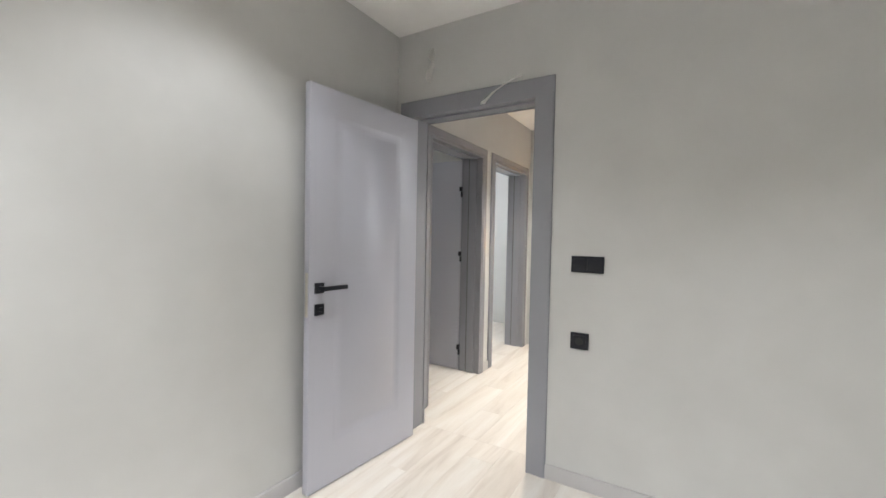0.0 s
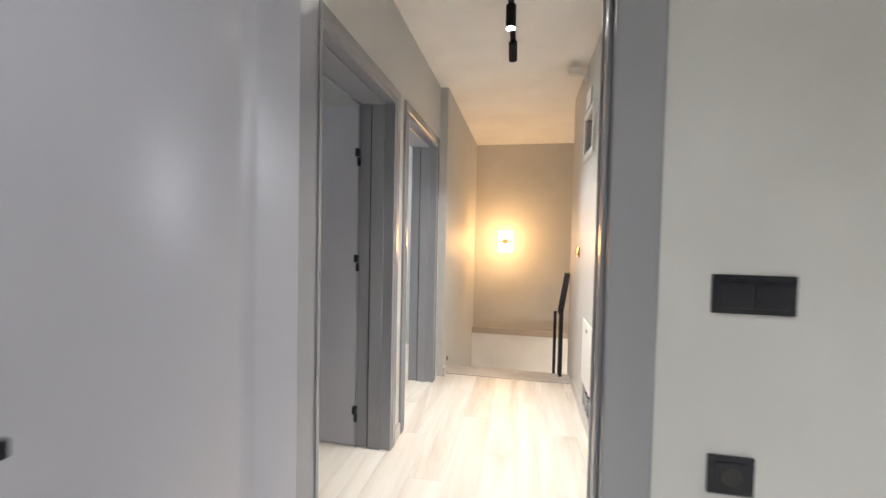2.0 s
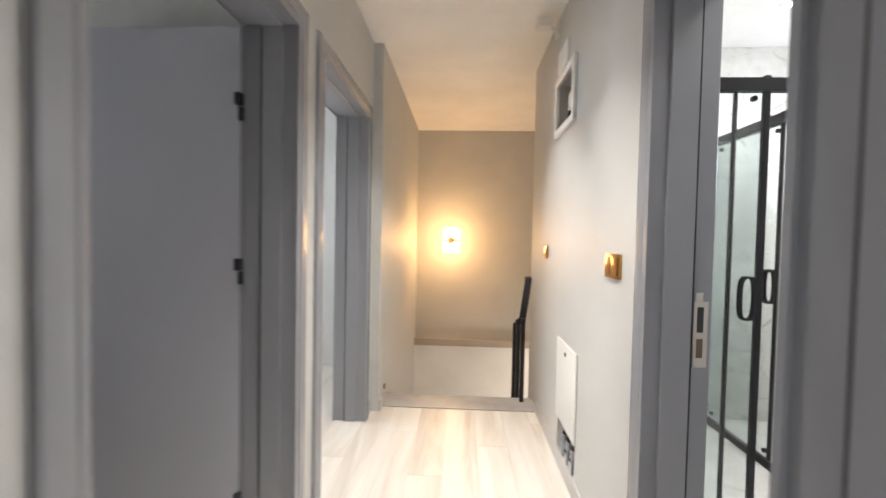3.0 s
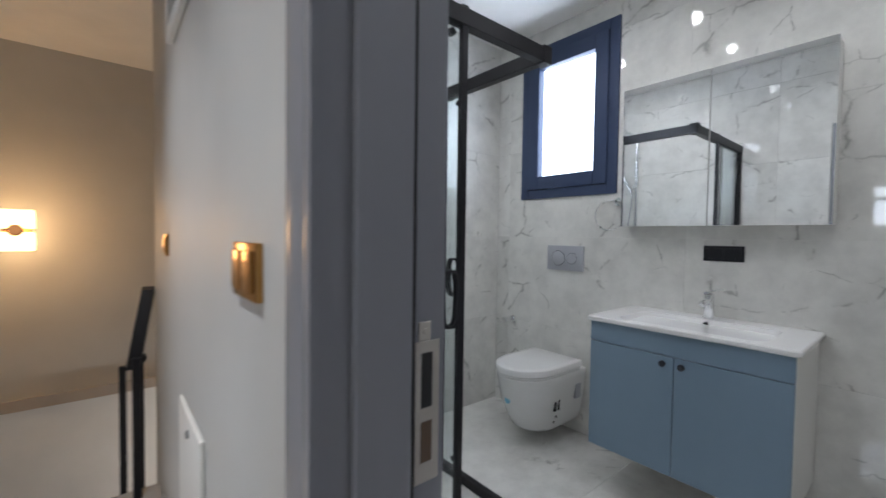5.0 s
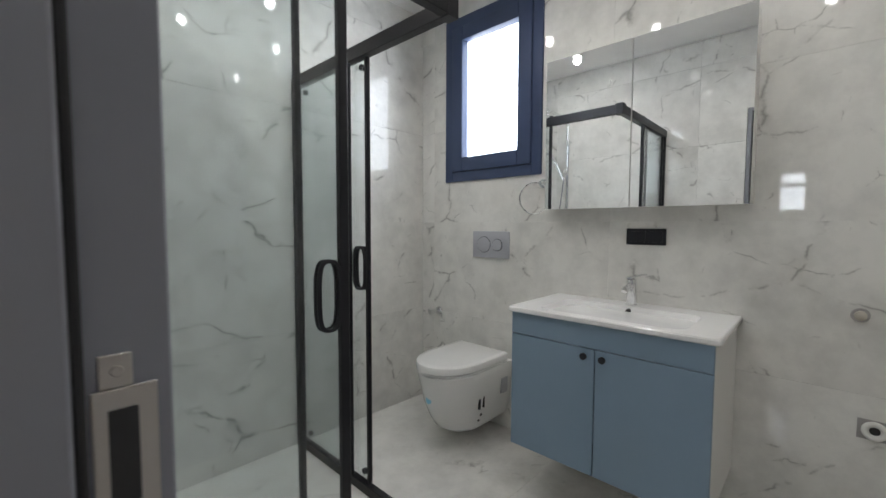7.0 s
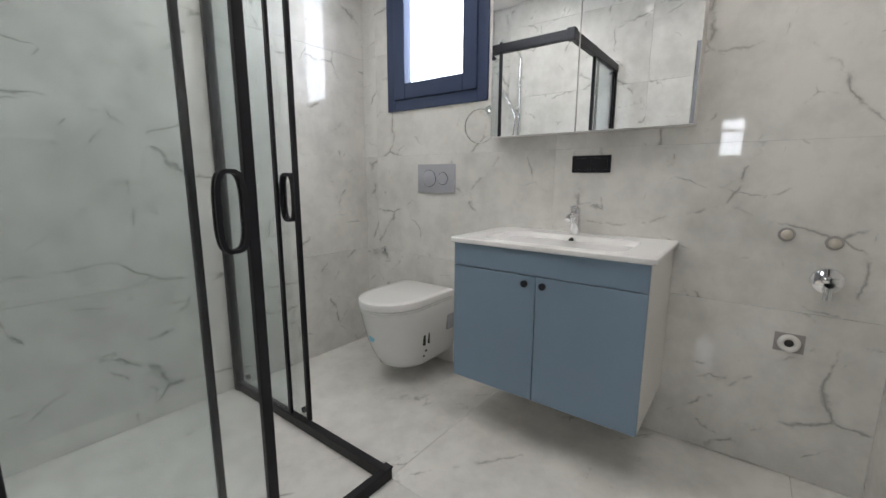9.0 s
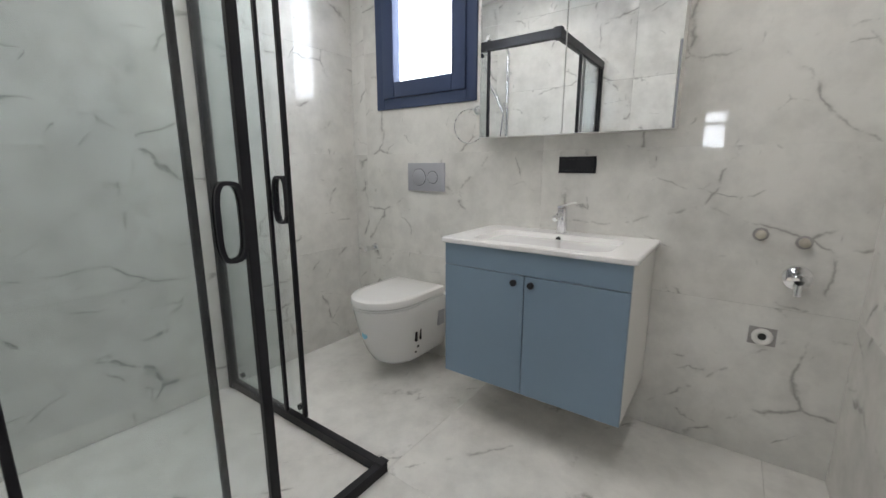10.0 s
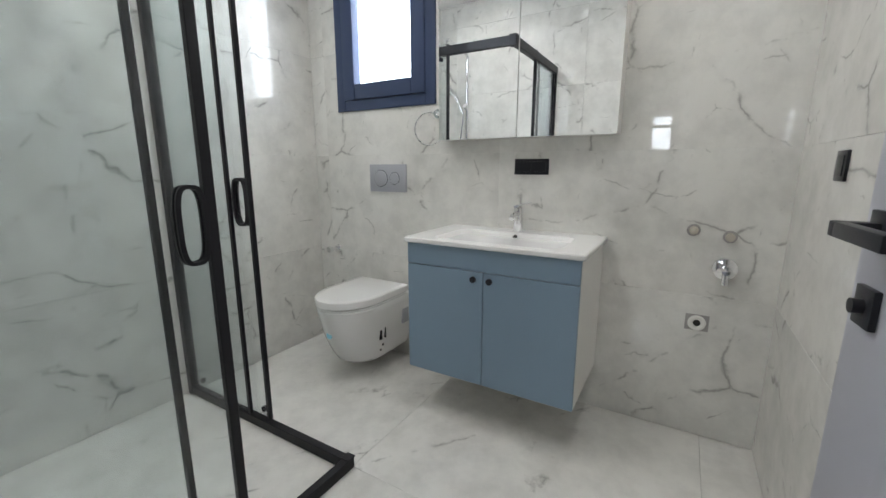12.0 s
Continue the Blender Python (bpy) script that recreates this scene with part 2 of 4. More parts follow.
def tube(bm, points, r, seg=12, cap=True):
    """A round tube along points."""
    pts = [Vector(p) for p in points]
    rings = []
    side = None
    for i, p in enumerate(pts):
        d = (pts[min(i + 1, len(pts) - 1)] - pts[max(i - 1, 0)]).normalized()
        if side is None:
            side = d.cross(Vector((0, 0, 1)) if abs(d.z) < 0.9 else Vector((1, 0, 0))).normalized()
        side = (side - d * side.dot(d)).normalized()
        up = d.cross(side)
        rr = r[i] if isinstance(r, (list, tuple)) else r
        rings.append([bm.verts.new(p + (side * math.cos(a) + up * math.sin(a)) * rr) for a in [2 * math.pi * k / seg for k in range(seg)]])
    for a, b in zip(rings, rings[1:]):
        for k in range(seg):
            bm.faces.new((a[k], a[(k + 1) % seg], b[(k + 1) % seg], b[k]))
    if cap:
        bm.faces.new(rings[0][::-1])
        bm.faces.new(rings[-1])
    return bm


def torus(bm, centre, normal, big, small, seg=36, sub=8, squash=1.0):
    n = Vector(normal).normalized()
    a = n.orthogonal().normalized()
    b = n.cross(a)
    rows = []
    for i in range(seg):
        t = 2 * math.pi * i / seg
        d = a * math.cos(t) + b * math.sin(t)
        rows.append([bm.verts.new(Vector(centre) + d * (big + small * math.cos(u)) + n * small * squash * math.sin(u)) for u in [2 * math.pi * k / sub for k in range(sub)]])
    for i in range(seg):
        p, q = rows[i], rows[(i + 1) % seg]
        for k in range(sub):
            bm.faces.new((p[k], q[k], q[(k + 1) % sub], p[(k + 1) % sub]))
    return bm


def loft(bm, rings, cap_low=True, cap_high=True):
    vs = [[bm.verts.new(p) for p in ring] for ring in rings]
    n = len(vs[0])
    for a, b in zip(vs, vs[1:]):
        for k in range(n):
            bm.faces.new((a[k], a[(k + 1) % n], b[(k + 1) % n], b[k]))
    if cap_low:
        bm.faces.new(vs[0][::-1])
    if cap_high:
        bm.faces.new(vs[-1])
    return bm


def finish(bm, name, smooth=True):
    bmesh.ops.recalc_face_normals(bm, faces=bm.faces)
    me = bpy.data.meshes.new(name)
    bm.to_mesh(me)
    bm.free()
    if smooth:
        me.shade_smooth()
        me.set_sharp_from_angle(angle=radians(35))
    return me


def part(name, bm, material, parent=None, label="", m=None):
    """Links a bmesh as one mesh object, under a thing or a part where one is given."""
    me = finish(bm, name)
    me.materials.append(material)
    ob = new(name, me)
    if parent:
        ob.parent = parent
    if m is not None:
        ob.matrix_basis = m
    if label:
        ob["label"] = label
    return ob


def thing(name, label, category, group="", kind="", m=None):
    ob = new(name)
    if m is not None:
        ob.matrix_basis = m
    return tagged(ob, label, category, group, kind)


def block(name, material, x0, x1, y0, y1, z0, z1, parent=None, bevel=0.0, label=""):
    return part(name, bx(bmesh.new(), x0, x1, y0, y1, z0, z1, bevel), material, parent, label)


def wall(name, material, axis, p0, p1, a0, a1, z0, z1, holes=(), label="plain grey-painted plaster wall"):
    """A wall across axis from p0 to p1, running from a0 to a1, with openings (a0, a1, z0, z1) right through it."""
    bm = bmesh.new()
    cuts = sorted({a0, a1, *[h[0] for h in holes], *[h[1] for h in holes]})
    for s, e in zip(cuts, cuts[1:]):
        gaps = sorted((h[2], h[3]) for h in holes if h[0] <= s and h[1] >= e)
        z = z0
        for g0, g1 in gaps + [(z1, z1)]:
            if g0 > z:
                bx(bm, *((p0, p1, s, e) if axis == "x" else (s, e, p0, p1)), z, g0)
            z = max(z, g1)
    bmesh.ops.remove_doubles(bm, verts=bm.verts, dist=1e-5)
    inner = [f for f in bm.faces if len(f.verts) == 4]
    seen = {}
    for f in inner:
        seen.setdefault(frozenset(f.verts), []).append(f)
    bmesh.ops.delete(bm, geom=[f for fs in seen.values() if len(fs) > 1 for f in fs], context="FACES_ONLY")
    return tagged(part(name, bm, material), label, "wall", kind="structure")


# ---------------------------------------------------------------- structure
XL, YD0, YD1, CEIL = -1.736, 2.20, 2.36, 2.648      # bedroom left wall, door wall, ceiling height
HL, HR, HB = -1.74, -0.51, -0.31                      # hall left and right faces, bathroom face
BX, BN, BF, BC = 1.612, 2.44, 4.93, BATH_CEIL              # bathroom far, near and end walls, its ceiling
EDGE, WELL = 5.19, 7.21                               # end of the landing, stairwell wall

wall("wall_bedroom_left", M_WALL, "x", XL - 0.2, XL, -2.6, YD0, 0, CEIL)
wall("wall_bedroom_door", M_WALL, "y", YD0, YD1, XL - 0.2, 2.1, 0, CEIL, [(-1.628, -0.75, 0, 2.125)])
wall("wall_bedroom_right", M_WALL, "x", 1.9, 2.1, -2.6, YD0, 0, CEIL)
wall("wall_bedroom_back", M_WALL, "y", -2.8, -2.6, XL - 0.2, 2.1, 0, CEIL)
wall("wall_hall_left", M_WALL, "x", HL - 0.2, HL, YD1, 4.857, 0, CEIL, [(2.595, 3.535, 0, 2.105), (3.775, 4.715, 0, 2.105)])
wall("wall_stair_left", M_WALL, "x", HL - 0.2, -1.67, 4.857, WELL, -1.6, CEIL, label="beige-lit plaster wall beside the stairwell")
wall("wall_hall_right", M_WALL, "x", HR, HB - 0.006, YD1, EDGE + 0.02, -1.6, CEIL,
     [(2.432, 3.288, 0, 2.085), (4.135, 4.50, 1.93, 2.215), (3.97, 4.33, 0.06, 0.27)])
wall("wall_stairwell", M_WALL, "y", WELL, WELL + 0.15, HL - 0.2, 2.1, -1.6, CEIL, label="warm beige plaster wall above the stairs")
wall("wall_stairwell_lower", M_CEIL, "y", WELL - 0.13, WELL - 0.002, -1.668, 2.1, -1.6, -0.06, label="thicker white lower stairwell wall with a ledge")
wall("wall_stair_right", M_WALL, "x", 1.95, 2.1, EDGE + 0.15, WELL, -1.6, CEIL)
wall("wall_stair_back", M_WALL, "y", EDGE + 0.021, EDGE + 0.15, HR, 2.1, -1.6, CEIL)
wall("wall_bath_far", M_GROUT, "x", BX + 0.008, BX + 0.2, BN - 0.06, BF + 0.2, 0, BC, [(3.995, 4.695, 1.51, 2.535)], label="outer bathroom wall behind marble tiles")
wall("wall_bath_end", M_GROUT, "y", BF + 0.008, BF + 0.2, HB - 0.03, BX + 0.008, 0, BC, label="bathroom end wall behind marble tiles")
wall("wall_bath_near", M_GROUT, "y", YD1 + 0.001, BN - 0.008, HB - 0.006, BX + 0.008, 0, BC, label="bathroom near wall behind marble tiles")
wall("wall_room_back", M_WALL, "x", -4.2, -4.0, 2.2, 6.0, 0, CEIL, [(3.02, 3.37, 1.42, 2.04), (4.1, 5.1, 0.9, 2.1)])
wall("wall_room_near", M_WALL, "y", 2.2, 2.36, -4.0, HL - 0.2, 0, CEIL)
wall("wall_room_between", M_WALL, "y", 3.6, 3.7, -4.0, HL - 0.2, 0, CEIL)
wall("wall_room_far", M_WALL, "y", 5.85, 6.0, -4.0, HL - 0.2, 0, CEIL)


def slab(name, material, x0, x1, y0, y1, z0, z1, label, category):
    return tagged(block(name, material, x0, x1, y0, y1, z0, z1), label, category, kind="structure")


slab("ceiling_bedroom", M_CEIL, XL - 0.2, 2.1, -2.8, YD1, CEIL, CEIL + 0.15, "flat white-painted ceiling of the bedroom", "ceiling")
slab("ceiling_hall", M_CEIL, -4.2, HB, YD1, WELL + 0.15, CEIL, CEIL + 0.15, "flat white-painted ceiling of the hall", "ceiling")
slab("ceiling_stair", M_CEIL, HB, 2.1, EDGE + 0.02, WELL + 0.15, CEIL, CEIL + 0.15, "white-painted ceiling above the stairs", "ceiling")
slab("ceiling_bath", M_CEIL, HB, BX + 0.2, YD1, BF + 0.2, BC, BC + 0.15, "flat white bathroom ceiling with downlights", "ceiling")
floor = slab("floor", M_GROUT, XL - 0.2, 2.1, -2.8, YD1, -0.2, -0.012, "floor of pale bleached-oak laminate boards", "floor")
floor_hall = slab("floor_hall", M_GROUT, -4.2, HR + 0.09, YD1, 4.94, -0.2, -0.012, "hall floor of pale bleached-oak laminate boards", "floor")
floor_bath = slab("floor_bath", M_GROUT, HR + 0.091, BX + 0.2, YD1, BF + 0.2, -0.2, -0.008, "bathroom floor of polished white marble tiles", "floor")
slab("landing_edge", M_STONE, -1.669, HR - 0.001, 4.941, EDGE, -0.2, 0.006, "grey marble nosing at the top of the stairs", "step")
slab("stair_bottom", M_STONE, -1.67, 1.95, EDGE, WELL, -1.75, -1.6, "dim grey stone half landing below the stairs", "landing")
for i in range(4):
    st = block("step", M_STONE, -1.669, HR - 0.03, EDGE + 0.28 * i, EDGE + 0.28 * (i + 1), -1.6, -0.18 * (i + 1), bevel=0.004)
    tagged(st, "grey marble stair step going down", "step", "stair steps", "structure")


def board(name, along, a0, a1, face, out, parent=None):
    """A skirting board 8 cm high with a rounded top; along 'x' or 'y', its back at face, growing to out."""
    bm = bmesh.new()
    prof = [(0, 0), (out, 0), (out, 0.068), (out * 0.75, 0.077), (out * 0.3, 0.08), (0, 0.08)]
    ring = lambda a: [((a, face + d, z) if along == "x" else (face + d, a, z)) for d, z in prof]
    loft(bm, [ring(a0), ring(a1)])
    return tagged(part(name, bm, M_BASE), "grey lacquered skirting board along the wall", "baseboard", kind="structure")


board("baseboard", "y", -2.6, YD0 - 0.015, XL, 0.014)
board("baseboard", "x", -0.672, 1.9, YD0, -0.014)
board("baseboard", "y", 3.345, EDGE - 0.25, HR, -0.014)
board("baseboard", "y", 4.78, 4.855, HL, 0.014)
board("baseboard", "y", 4.857, EDGE - 0.25, -1.67, 0.014)
board("baseboard", "y", 3.60, 3.712, HL, 0.014)

# ---------------------------------------------------------------- doors


def door_frame(owner, w, h, t, stop=None, back_casing=True, wide=0.085, plain=False, proud=1.0):
    """Jambs, head and casings about a clear opening of w by h in a wall of thickness t: u across, v through, from v=0."""
    j = 0.024
    for name, u0, u1, z0, z1 in (("jamb", -j, 0, 0, h + j), ("jamb", w, w + j, 0, h + j), ("head", 0, w, h, h + j)):
        part(name, bx(bmesh.new(), u0, u1, -0.004 * proud, t + 0.004, z0, z1, 0.002, 1), M_FRAME, owner)
    if stop is not None:
        s0, s1 = stop
        for name, u0, u1, z0, z1 in (("stop", 0, 0.012, 0, h), ("stop", w - 0.012, w, 0, h), ("stop", 0.012, w - 0.012, h - 0.012, h))[1 if plain else 0:]:
            part(name, bx(bmesh.new(), u0, u1, s0, s1, z0, z1, 0.003, 1), M_FRAME, owner)
        e = s1 + 0.004 if s1 < t - 0.03 else s0 - 0.004
        for u in (w - 0.004,) if plain else (0.004, w - 0.004):
            part("gasket", tube(bmesh.new(), [(u, e, 0.0), (u, e, h - 0.012)], 0.004, 6), M_RUBBER_SHADE, owner)
    prof = [(-0.006, 0.0), (-0.006, 0.012), (0.004, 0.015), (0.012, 0.015), (0.016, 0.011), (0.022, 0.011), (0.027, 0.017),
            (wide - 0.015, 0.019), (wide - 0.005, 0.017), (wide, 0.010), (wide, 0.0)]
    if plain:
        prof = [(-0.006, 0.0), (-0.006, 0.012), (-0.003, 0.015), (wide - 0.012, 0.018), (wide - 0.004, 0.015), (wide, 0.010), (wide, 0.0)]
    prof = [(d, p * proud) for d, p in prof]
    for side in ((0, -1), (t, 1)) if back_casing else ((0, -1),):
        v0, sg = side
        bm = bmesh.new()
        loft(bm, [[(-d, v0 + sg * p, z * (h + d) if z else 0.0) for d, p in prof] for z in (0, 1)])
        part("casing", bm, M_FRAME, owner)
        bm = bmesh.new()
        loft(bm, [[(w + d, v0 + sg * p, z * (h + d) if z else 0.0) for d, p in prof] for z in (0, 1)])
        part("casing", bm, M_FRAME, owner)
        bm = bmesh.new()
        loft(bm, [[(-d if k == 0 else w + d, v0 + sg * p, h + d) for d, p in prof] for k in (0, 1)])
        part("casing", bm, M_FRAME, owner)


def door_leaf(owner, w, h, m, levers=True, sunk=0.005, lock=0.0):
    """A lacquered leaf from the hinge at u=0 to u=w, thickness along v (0 to 4 cm), one shallow sunk panel on each face."""
    t = 0.04
    leaf = bmesh.new()
    a, b, c, d = 0.145, w - 0.15, 0.215, h - 0.135
    for v, out in ((0.0, -1), (t, 1)):
        lines = [((0, w, 0, h), 0.0), ((a, b, c, d), 0.0), ((a + 0.009, b - 0.009, c + 0.009, d - 0.009), -sunk), ((a + 0.05, b - 0.05, c + 0.05, d - 0.05), -sunk),
                 ((a + 0.06, b - 0.06, c + 0.06, d - 0.06), -sunk / 8)]
        rings = [[leaf.verts.new((u, v + out * dep, z)) for u, z in ((q[0], q[2]), (q[1], q[2]), (q[1], q[3]), (q[0], q[3]))] for q, dep in lines]
        for p, q in zip(rings, rings[1:]):
            for k in range(4):
                leaf.faces.new((p[k], p[(k + 1) % 4], q[(k + 1) % 4], q[k]))
        leaf.faces.new(rings[-1])
        if out < 0:
            first = rings[0]
        else:
            for k in range(4):
                leaf.faces.new((first[k], first[(k + 1) % 4], rings[0][(k + 1) % 4], rings[0][k]))
    ob = part("leaf", leaf, M_DOOR, owner, "grey lacquered door leaf with a sunk panel", m)
    if levers:
        x = w - 0.058
        for v, sg in ((0.0, -1), (t, 1)):
            f = lambda d: v + sg * d
            lo, hi = sorted((f(0.0), f(0.009)))
            part("rose", bx(bmesh.new(), x - 0.027, x + 0.027, lo, hi, 1.015 + lock, 1.069 + lock, 0.002), M_PLASTIC, ob, "square black rose")
            lv = bmesh.new()
            lo, hi = sorted((f(0.009), f(0.058)))
            bx(lv, x - 0.011, x + 0.011, lo, hi, 1.031 + lock, 1.053 + lock, 0.003)
            lo, hi = sorted((f(0.040), f(0.058)))
            bx(lv, x - 0.140, x + 0.011, lo, hi, 1.031 + lock, 1.053 + lock, 0.003)
            part("lever", lv, M_PLASTIC, ob, "flat black lever handle")
            lo, hi = sorted((f(0.0), f(0.009)))
            part("keyhole_plate", bx(bmesh.new(), x - 0.027, x + 0.027, lo, hi, 0.905 + lock, 0.962 + lock, 0.002), M_PLASTIC, ob, "square black cylinder plate")
            part("lock_cylinder", tube(bmesh.new(), [(x, f(0.0), 0.934 + lock), (x, f(0.022), 0.934 + lock)], 0.011, 14), M_PLASTIC, ob)
        part("latch_plate", bx(bmesh.new(), w, w + 0.002, 0.009, 0.031, 0.90, 1.12), M_STEEL, ob, "steel latch plate on the edge")
    return ob


def hinges(owner, at, heights):
    """Two-knuckle black butt hinges at the given heights, on the jamb's corner."""
    for z in heights:
        bm = bmesh.new()
        tube(bm, [(at[0], at[1], z), (at[0], at[1], z + 0.05)], 0.0105, 12)
        bx(bm, at[0] - 0.03, at[0] - 0.004, at[1] - 0.012, at[1] + 0.012, z + 0.054, z + 0.10, 0.002, 1)
        part("hinge", bm, M_PLASTIC, owner, "black door hinge")


# bedroom door, opened against the left wall
d1 = thing("door_1", "open grey lacquered bedroom door with black lever", "door", kind="structure", m=pose(-1.602, YD0, 0))
door_frame(d1, 0.827, 2.10, YD1 - YD0, (0.05, 0.09), True, 0.103, True)
door_leaf(d1, 0.81, 2.057, pose(0.010, -0.024, 0.008, 0, 0, -94.9))
# bathroom door, opened inwards along the near wall
d2 = thing("door_2", "open grey lacquered bathroom door with black lever", "door", kind="structure", m=pose(HR, 3.26, 0, 0, 0, -90) @ pose(0, 0, 0))
door_frame(d2, 0.80, 2.06, HB - HR, (0.05, 0.138), False, 0.075, proud=0.42)
door_leaf(d2, 0.79, 2.045, pose(0.80, 0.205, 0.008, 0, 0, 94.3), lock=0.036)
# first room across the hall: leaf opened into the dark room
d3 = thing("door_3", "grey door standing open into a dim side room", "door", kind="structure", m=pose(HL, 2.62, 0, 0, 0, 90))
door_frame(d3, 0.89, 2.08, 0.20, (0.05, 0.13))
door_leaf(d3, 0.79, 2.06, pose(0.92, 0.215, 0.008, 0, 0, 90), False, 0.0006)
hinges(d3, (0.877, 0.2085), (0.16, 1.08, 1.71))
# second room
d4 = thing("door_4", "grey framed doorway into a daylit side room", "door", kind="structure", m=pose(HL, 3.80, 0, 0, 0, 90))
door_frame(d4, 0.885, 2.08, 0.20, (0.05, 0.13))

# strip darker than the walls above and below the ledge
slab("trim", M_TAUPE, -1.668, 1.95, WELL - 0.15, WELL - 0.131, -0.10, -0.015, "taupe band along the stairwell ledge", "trim")

# ---------------------------------------------------------------- bedroom things


def plate(name, label, category, axis, face, sign, a0, a1, z0, z1, material=M_PLASTIC, depth=0.011, rockers=2):
    """A wall plate with a raised rim and its rockers: axis 'x' or 'y' is the wall's normal."""
    def at(bm, d0, d1, a, b, c, e, bevel=0.002):
        lo, hi = sorted((face + sign * d0, face + sign * d1))
        return bx(bm, *((lo, hi, a, b) if axis == "x" else (a, b, lo, hi)), c, e, bevel)
    ob = thing(name, label, category)
    part("frame", at(bmesh.new(), 0, depth * 0.7, a0, a1, z0, z1, 0.0025), material, ob)
    n, gap = rockers, 0.013
    step = (a1 - a0 - 2 * gap) / n
    for k in range(n):
        part("rocker", at(bmesh.new(), depth * 0.5, depth, a0 + gap + step * k + 0.0006, a0 + gap + step * (k + 1) - 0.0006, z0 + gap, z1 - gap, 0.0015), material, ob)
    return ob


plate("light_switch", "double black plastic light switch on grey wall", "light switch", "y", YD0, -1, -0.561, -0.397, 1.147, 1.233)
sock = plate("wall_socket", "square black plastic power socket on grey wall", "wall socket", "y", YD0, -1, -0.555, -0.462, 0.742, 0.829, rockers=1)
part("socket_well", tube(bmesh.new(), [(-0.5085, YD0 - 0.0112, 0.7855), (-0.5085, YD0 - 0.0135, 0.7855)], [0.021, 0.019], 24), M_RUBBER_SHADE, sock)
for dx in (-0.008, 0.008):
    part("contact", tube(bmesh.new(), [(-0.5085 + dx, YD0 - 0.0136, 0.7855), (-0.5085 + dx, YD0 - 0.0142, 0.7855)], 0.0025, 8), M_RUBBER_SHADE, sock)


def scrap(name, points, widths, label):
    """A torn, curling strip of masking film stuck to the wall."""
    bm = bmesh.new()
    rng = random.Random(len(points) * 7)
    rows = []
    for (x, y, z), w in zip(points, widths):
        rows.append([bm.verts.new((x - w + rng.uniform(-0.004, 0.004), y + rng.uniform(-0.004, 0.002), z + rng.uniform(-0.003, 0.003))),
                     bm.verts.new((x, y - 0.007 - rng.uniform(0, 0.004), z)),
                     bm.verts.new((x + w, y + rng.uniform(-0.004, 0.002), z + rng.uniform(-0.004, 0.004)))])
    for p, q in zip(rows, rows[1:]):
        bm.faces.new((p[0], p[1], q[1], q[0]))
        bm.faces.new((p[1], p[2], q[2], q[1]))
    bmesh.ops.solidify(bm, geom=bm.faces, thickness=0.0015)
    ob = part(name, bm, M_SCRAP)
    return tagged(ob, label, "paper scrap")


scrap("plaster_scrap", [(-1.462, YD0 - 0.004, 2.515), (-1.474, YD0 - 0.008, 2.47), (-1.458, YD0 - 0.008, 2.43), (-1.462, YD0 - 0.012, 2.395), (-1.478, YD0 - 0.014, 2.375), (-1.482, YD0 - 0.016, 2.33), (-1.478, YD0 - 0.014, 2.298)],
      [0.012, 0.019, 0.016, 0.022, 0.026, 0.021, 0.012], "ragged white scrap of plaster tape on the wall")
scrap("paper_strip", [(-0.855, YD0 - 0.016, 2.228), (-0.91, YD0 - 0.028, 2.212), (-0.97, YD0 - 0.034, 2.185), (-1.02, YD0 - 0.034, 2.155), (-1.055, YD0 - 0.03, 2.132), (-1.082, YD0 - 0.026, 2.118), (-1.092, YD0 - 0.026, 2.10)],
      [0.004, 0.007, 0.009, 0.010, 0.013, 0.017, 0.012], "curled white paper strip hanging on the door casing")


def downlight(x, y, z, group):
    ob = thing("downlight", "round white recessed ceiling downlight, lit", "ceiling light", group, m=pose(x, y, z))
    ring = bmesh.new()
    prof = [(0.046, 0.0), (0.046, -0.003), (0.042, -0.006), (0.034, -0.004), (0.031, 0.0)]
    loft(ring, [[(r * math.cos(a), r * math.sin(a), h) for a in [2 * math.pi * k / 28 for k in range(28)]] for r, h in prof], False, False)
    part("trim_ring", ring, M_WHITE, ob)
    part("lens", tube(bmesh.new(), [(0, 0, -0.0015), (0, 0, -0.0005)], 0.031, 24), M_BULB, ob, "glowing frosted lens")
    return ob


for x, y in BEDROOM_SPOTS:
    downlight(x, y, CEIL, "bedroom downlights")
for x, y in BATH_SPOTS:
    downlight(x, y, BC, "bathroom downlights")

# ---------------------------------------------------------------- hall things
track = thing("track_light", "black ceiling track with three spotlight heads, lit", "track light")
part("rail", bx(bmesh.new(), -1.092, -1.058, 3.05, 4.15, CEIL - 0.02, CEIL - 0.001, 0.002), M_BLACK, track)
for y, tilt in TRACK_HEADS:
    head = part("spot_head", tube(bmesh.new(), [(0, 0, 0.0), (0, 0, -0.004), (0, 0, -0.125)], [0.026, 0.029, 0.029], 24), M_BLACK, track, "black cylindrical spot head",
                pose(-1.075, y, CEIL - 0.028, tilt, 0, 0))
    part("bulb", tube(bmesh.new(), [(0, 0, -0.1252), (0, 0, -0.127)], 0.024, 20), M_BULB, head, "glowing lamp face")
    part("stem", tube(bmesh.new(), [(-1.075, y, CEIL - 0.02), (-1.075, y, CEIL - 0.034)], 0.008, 10), M_BLACK, track)

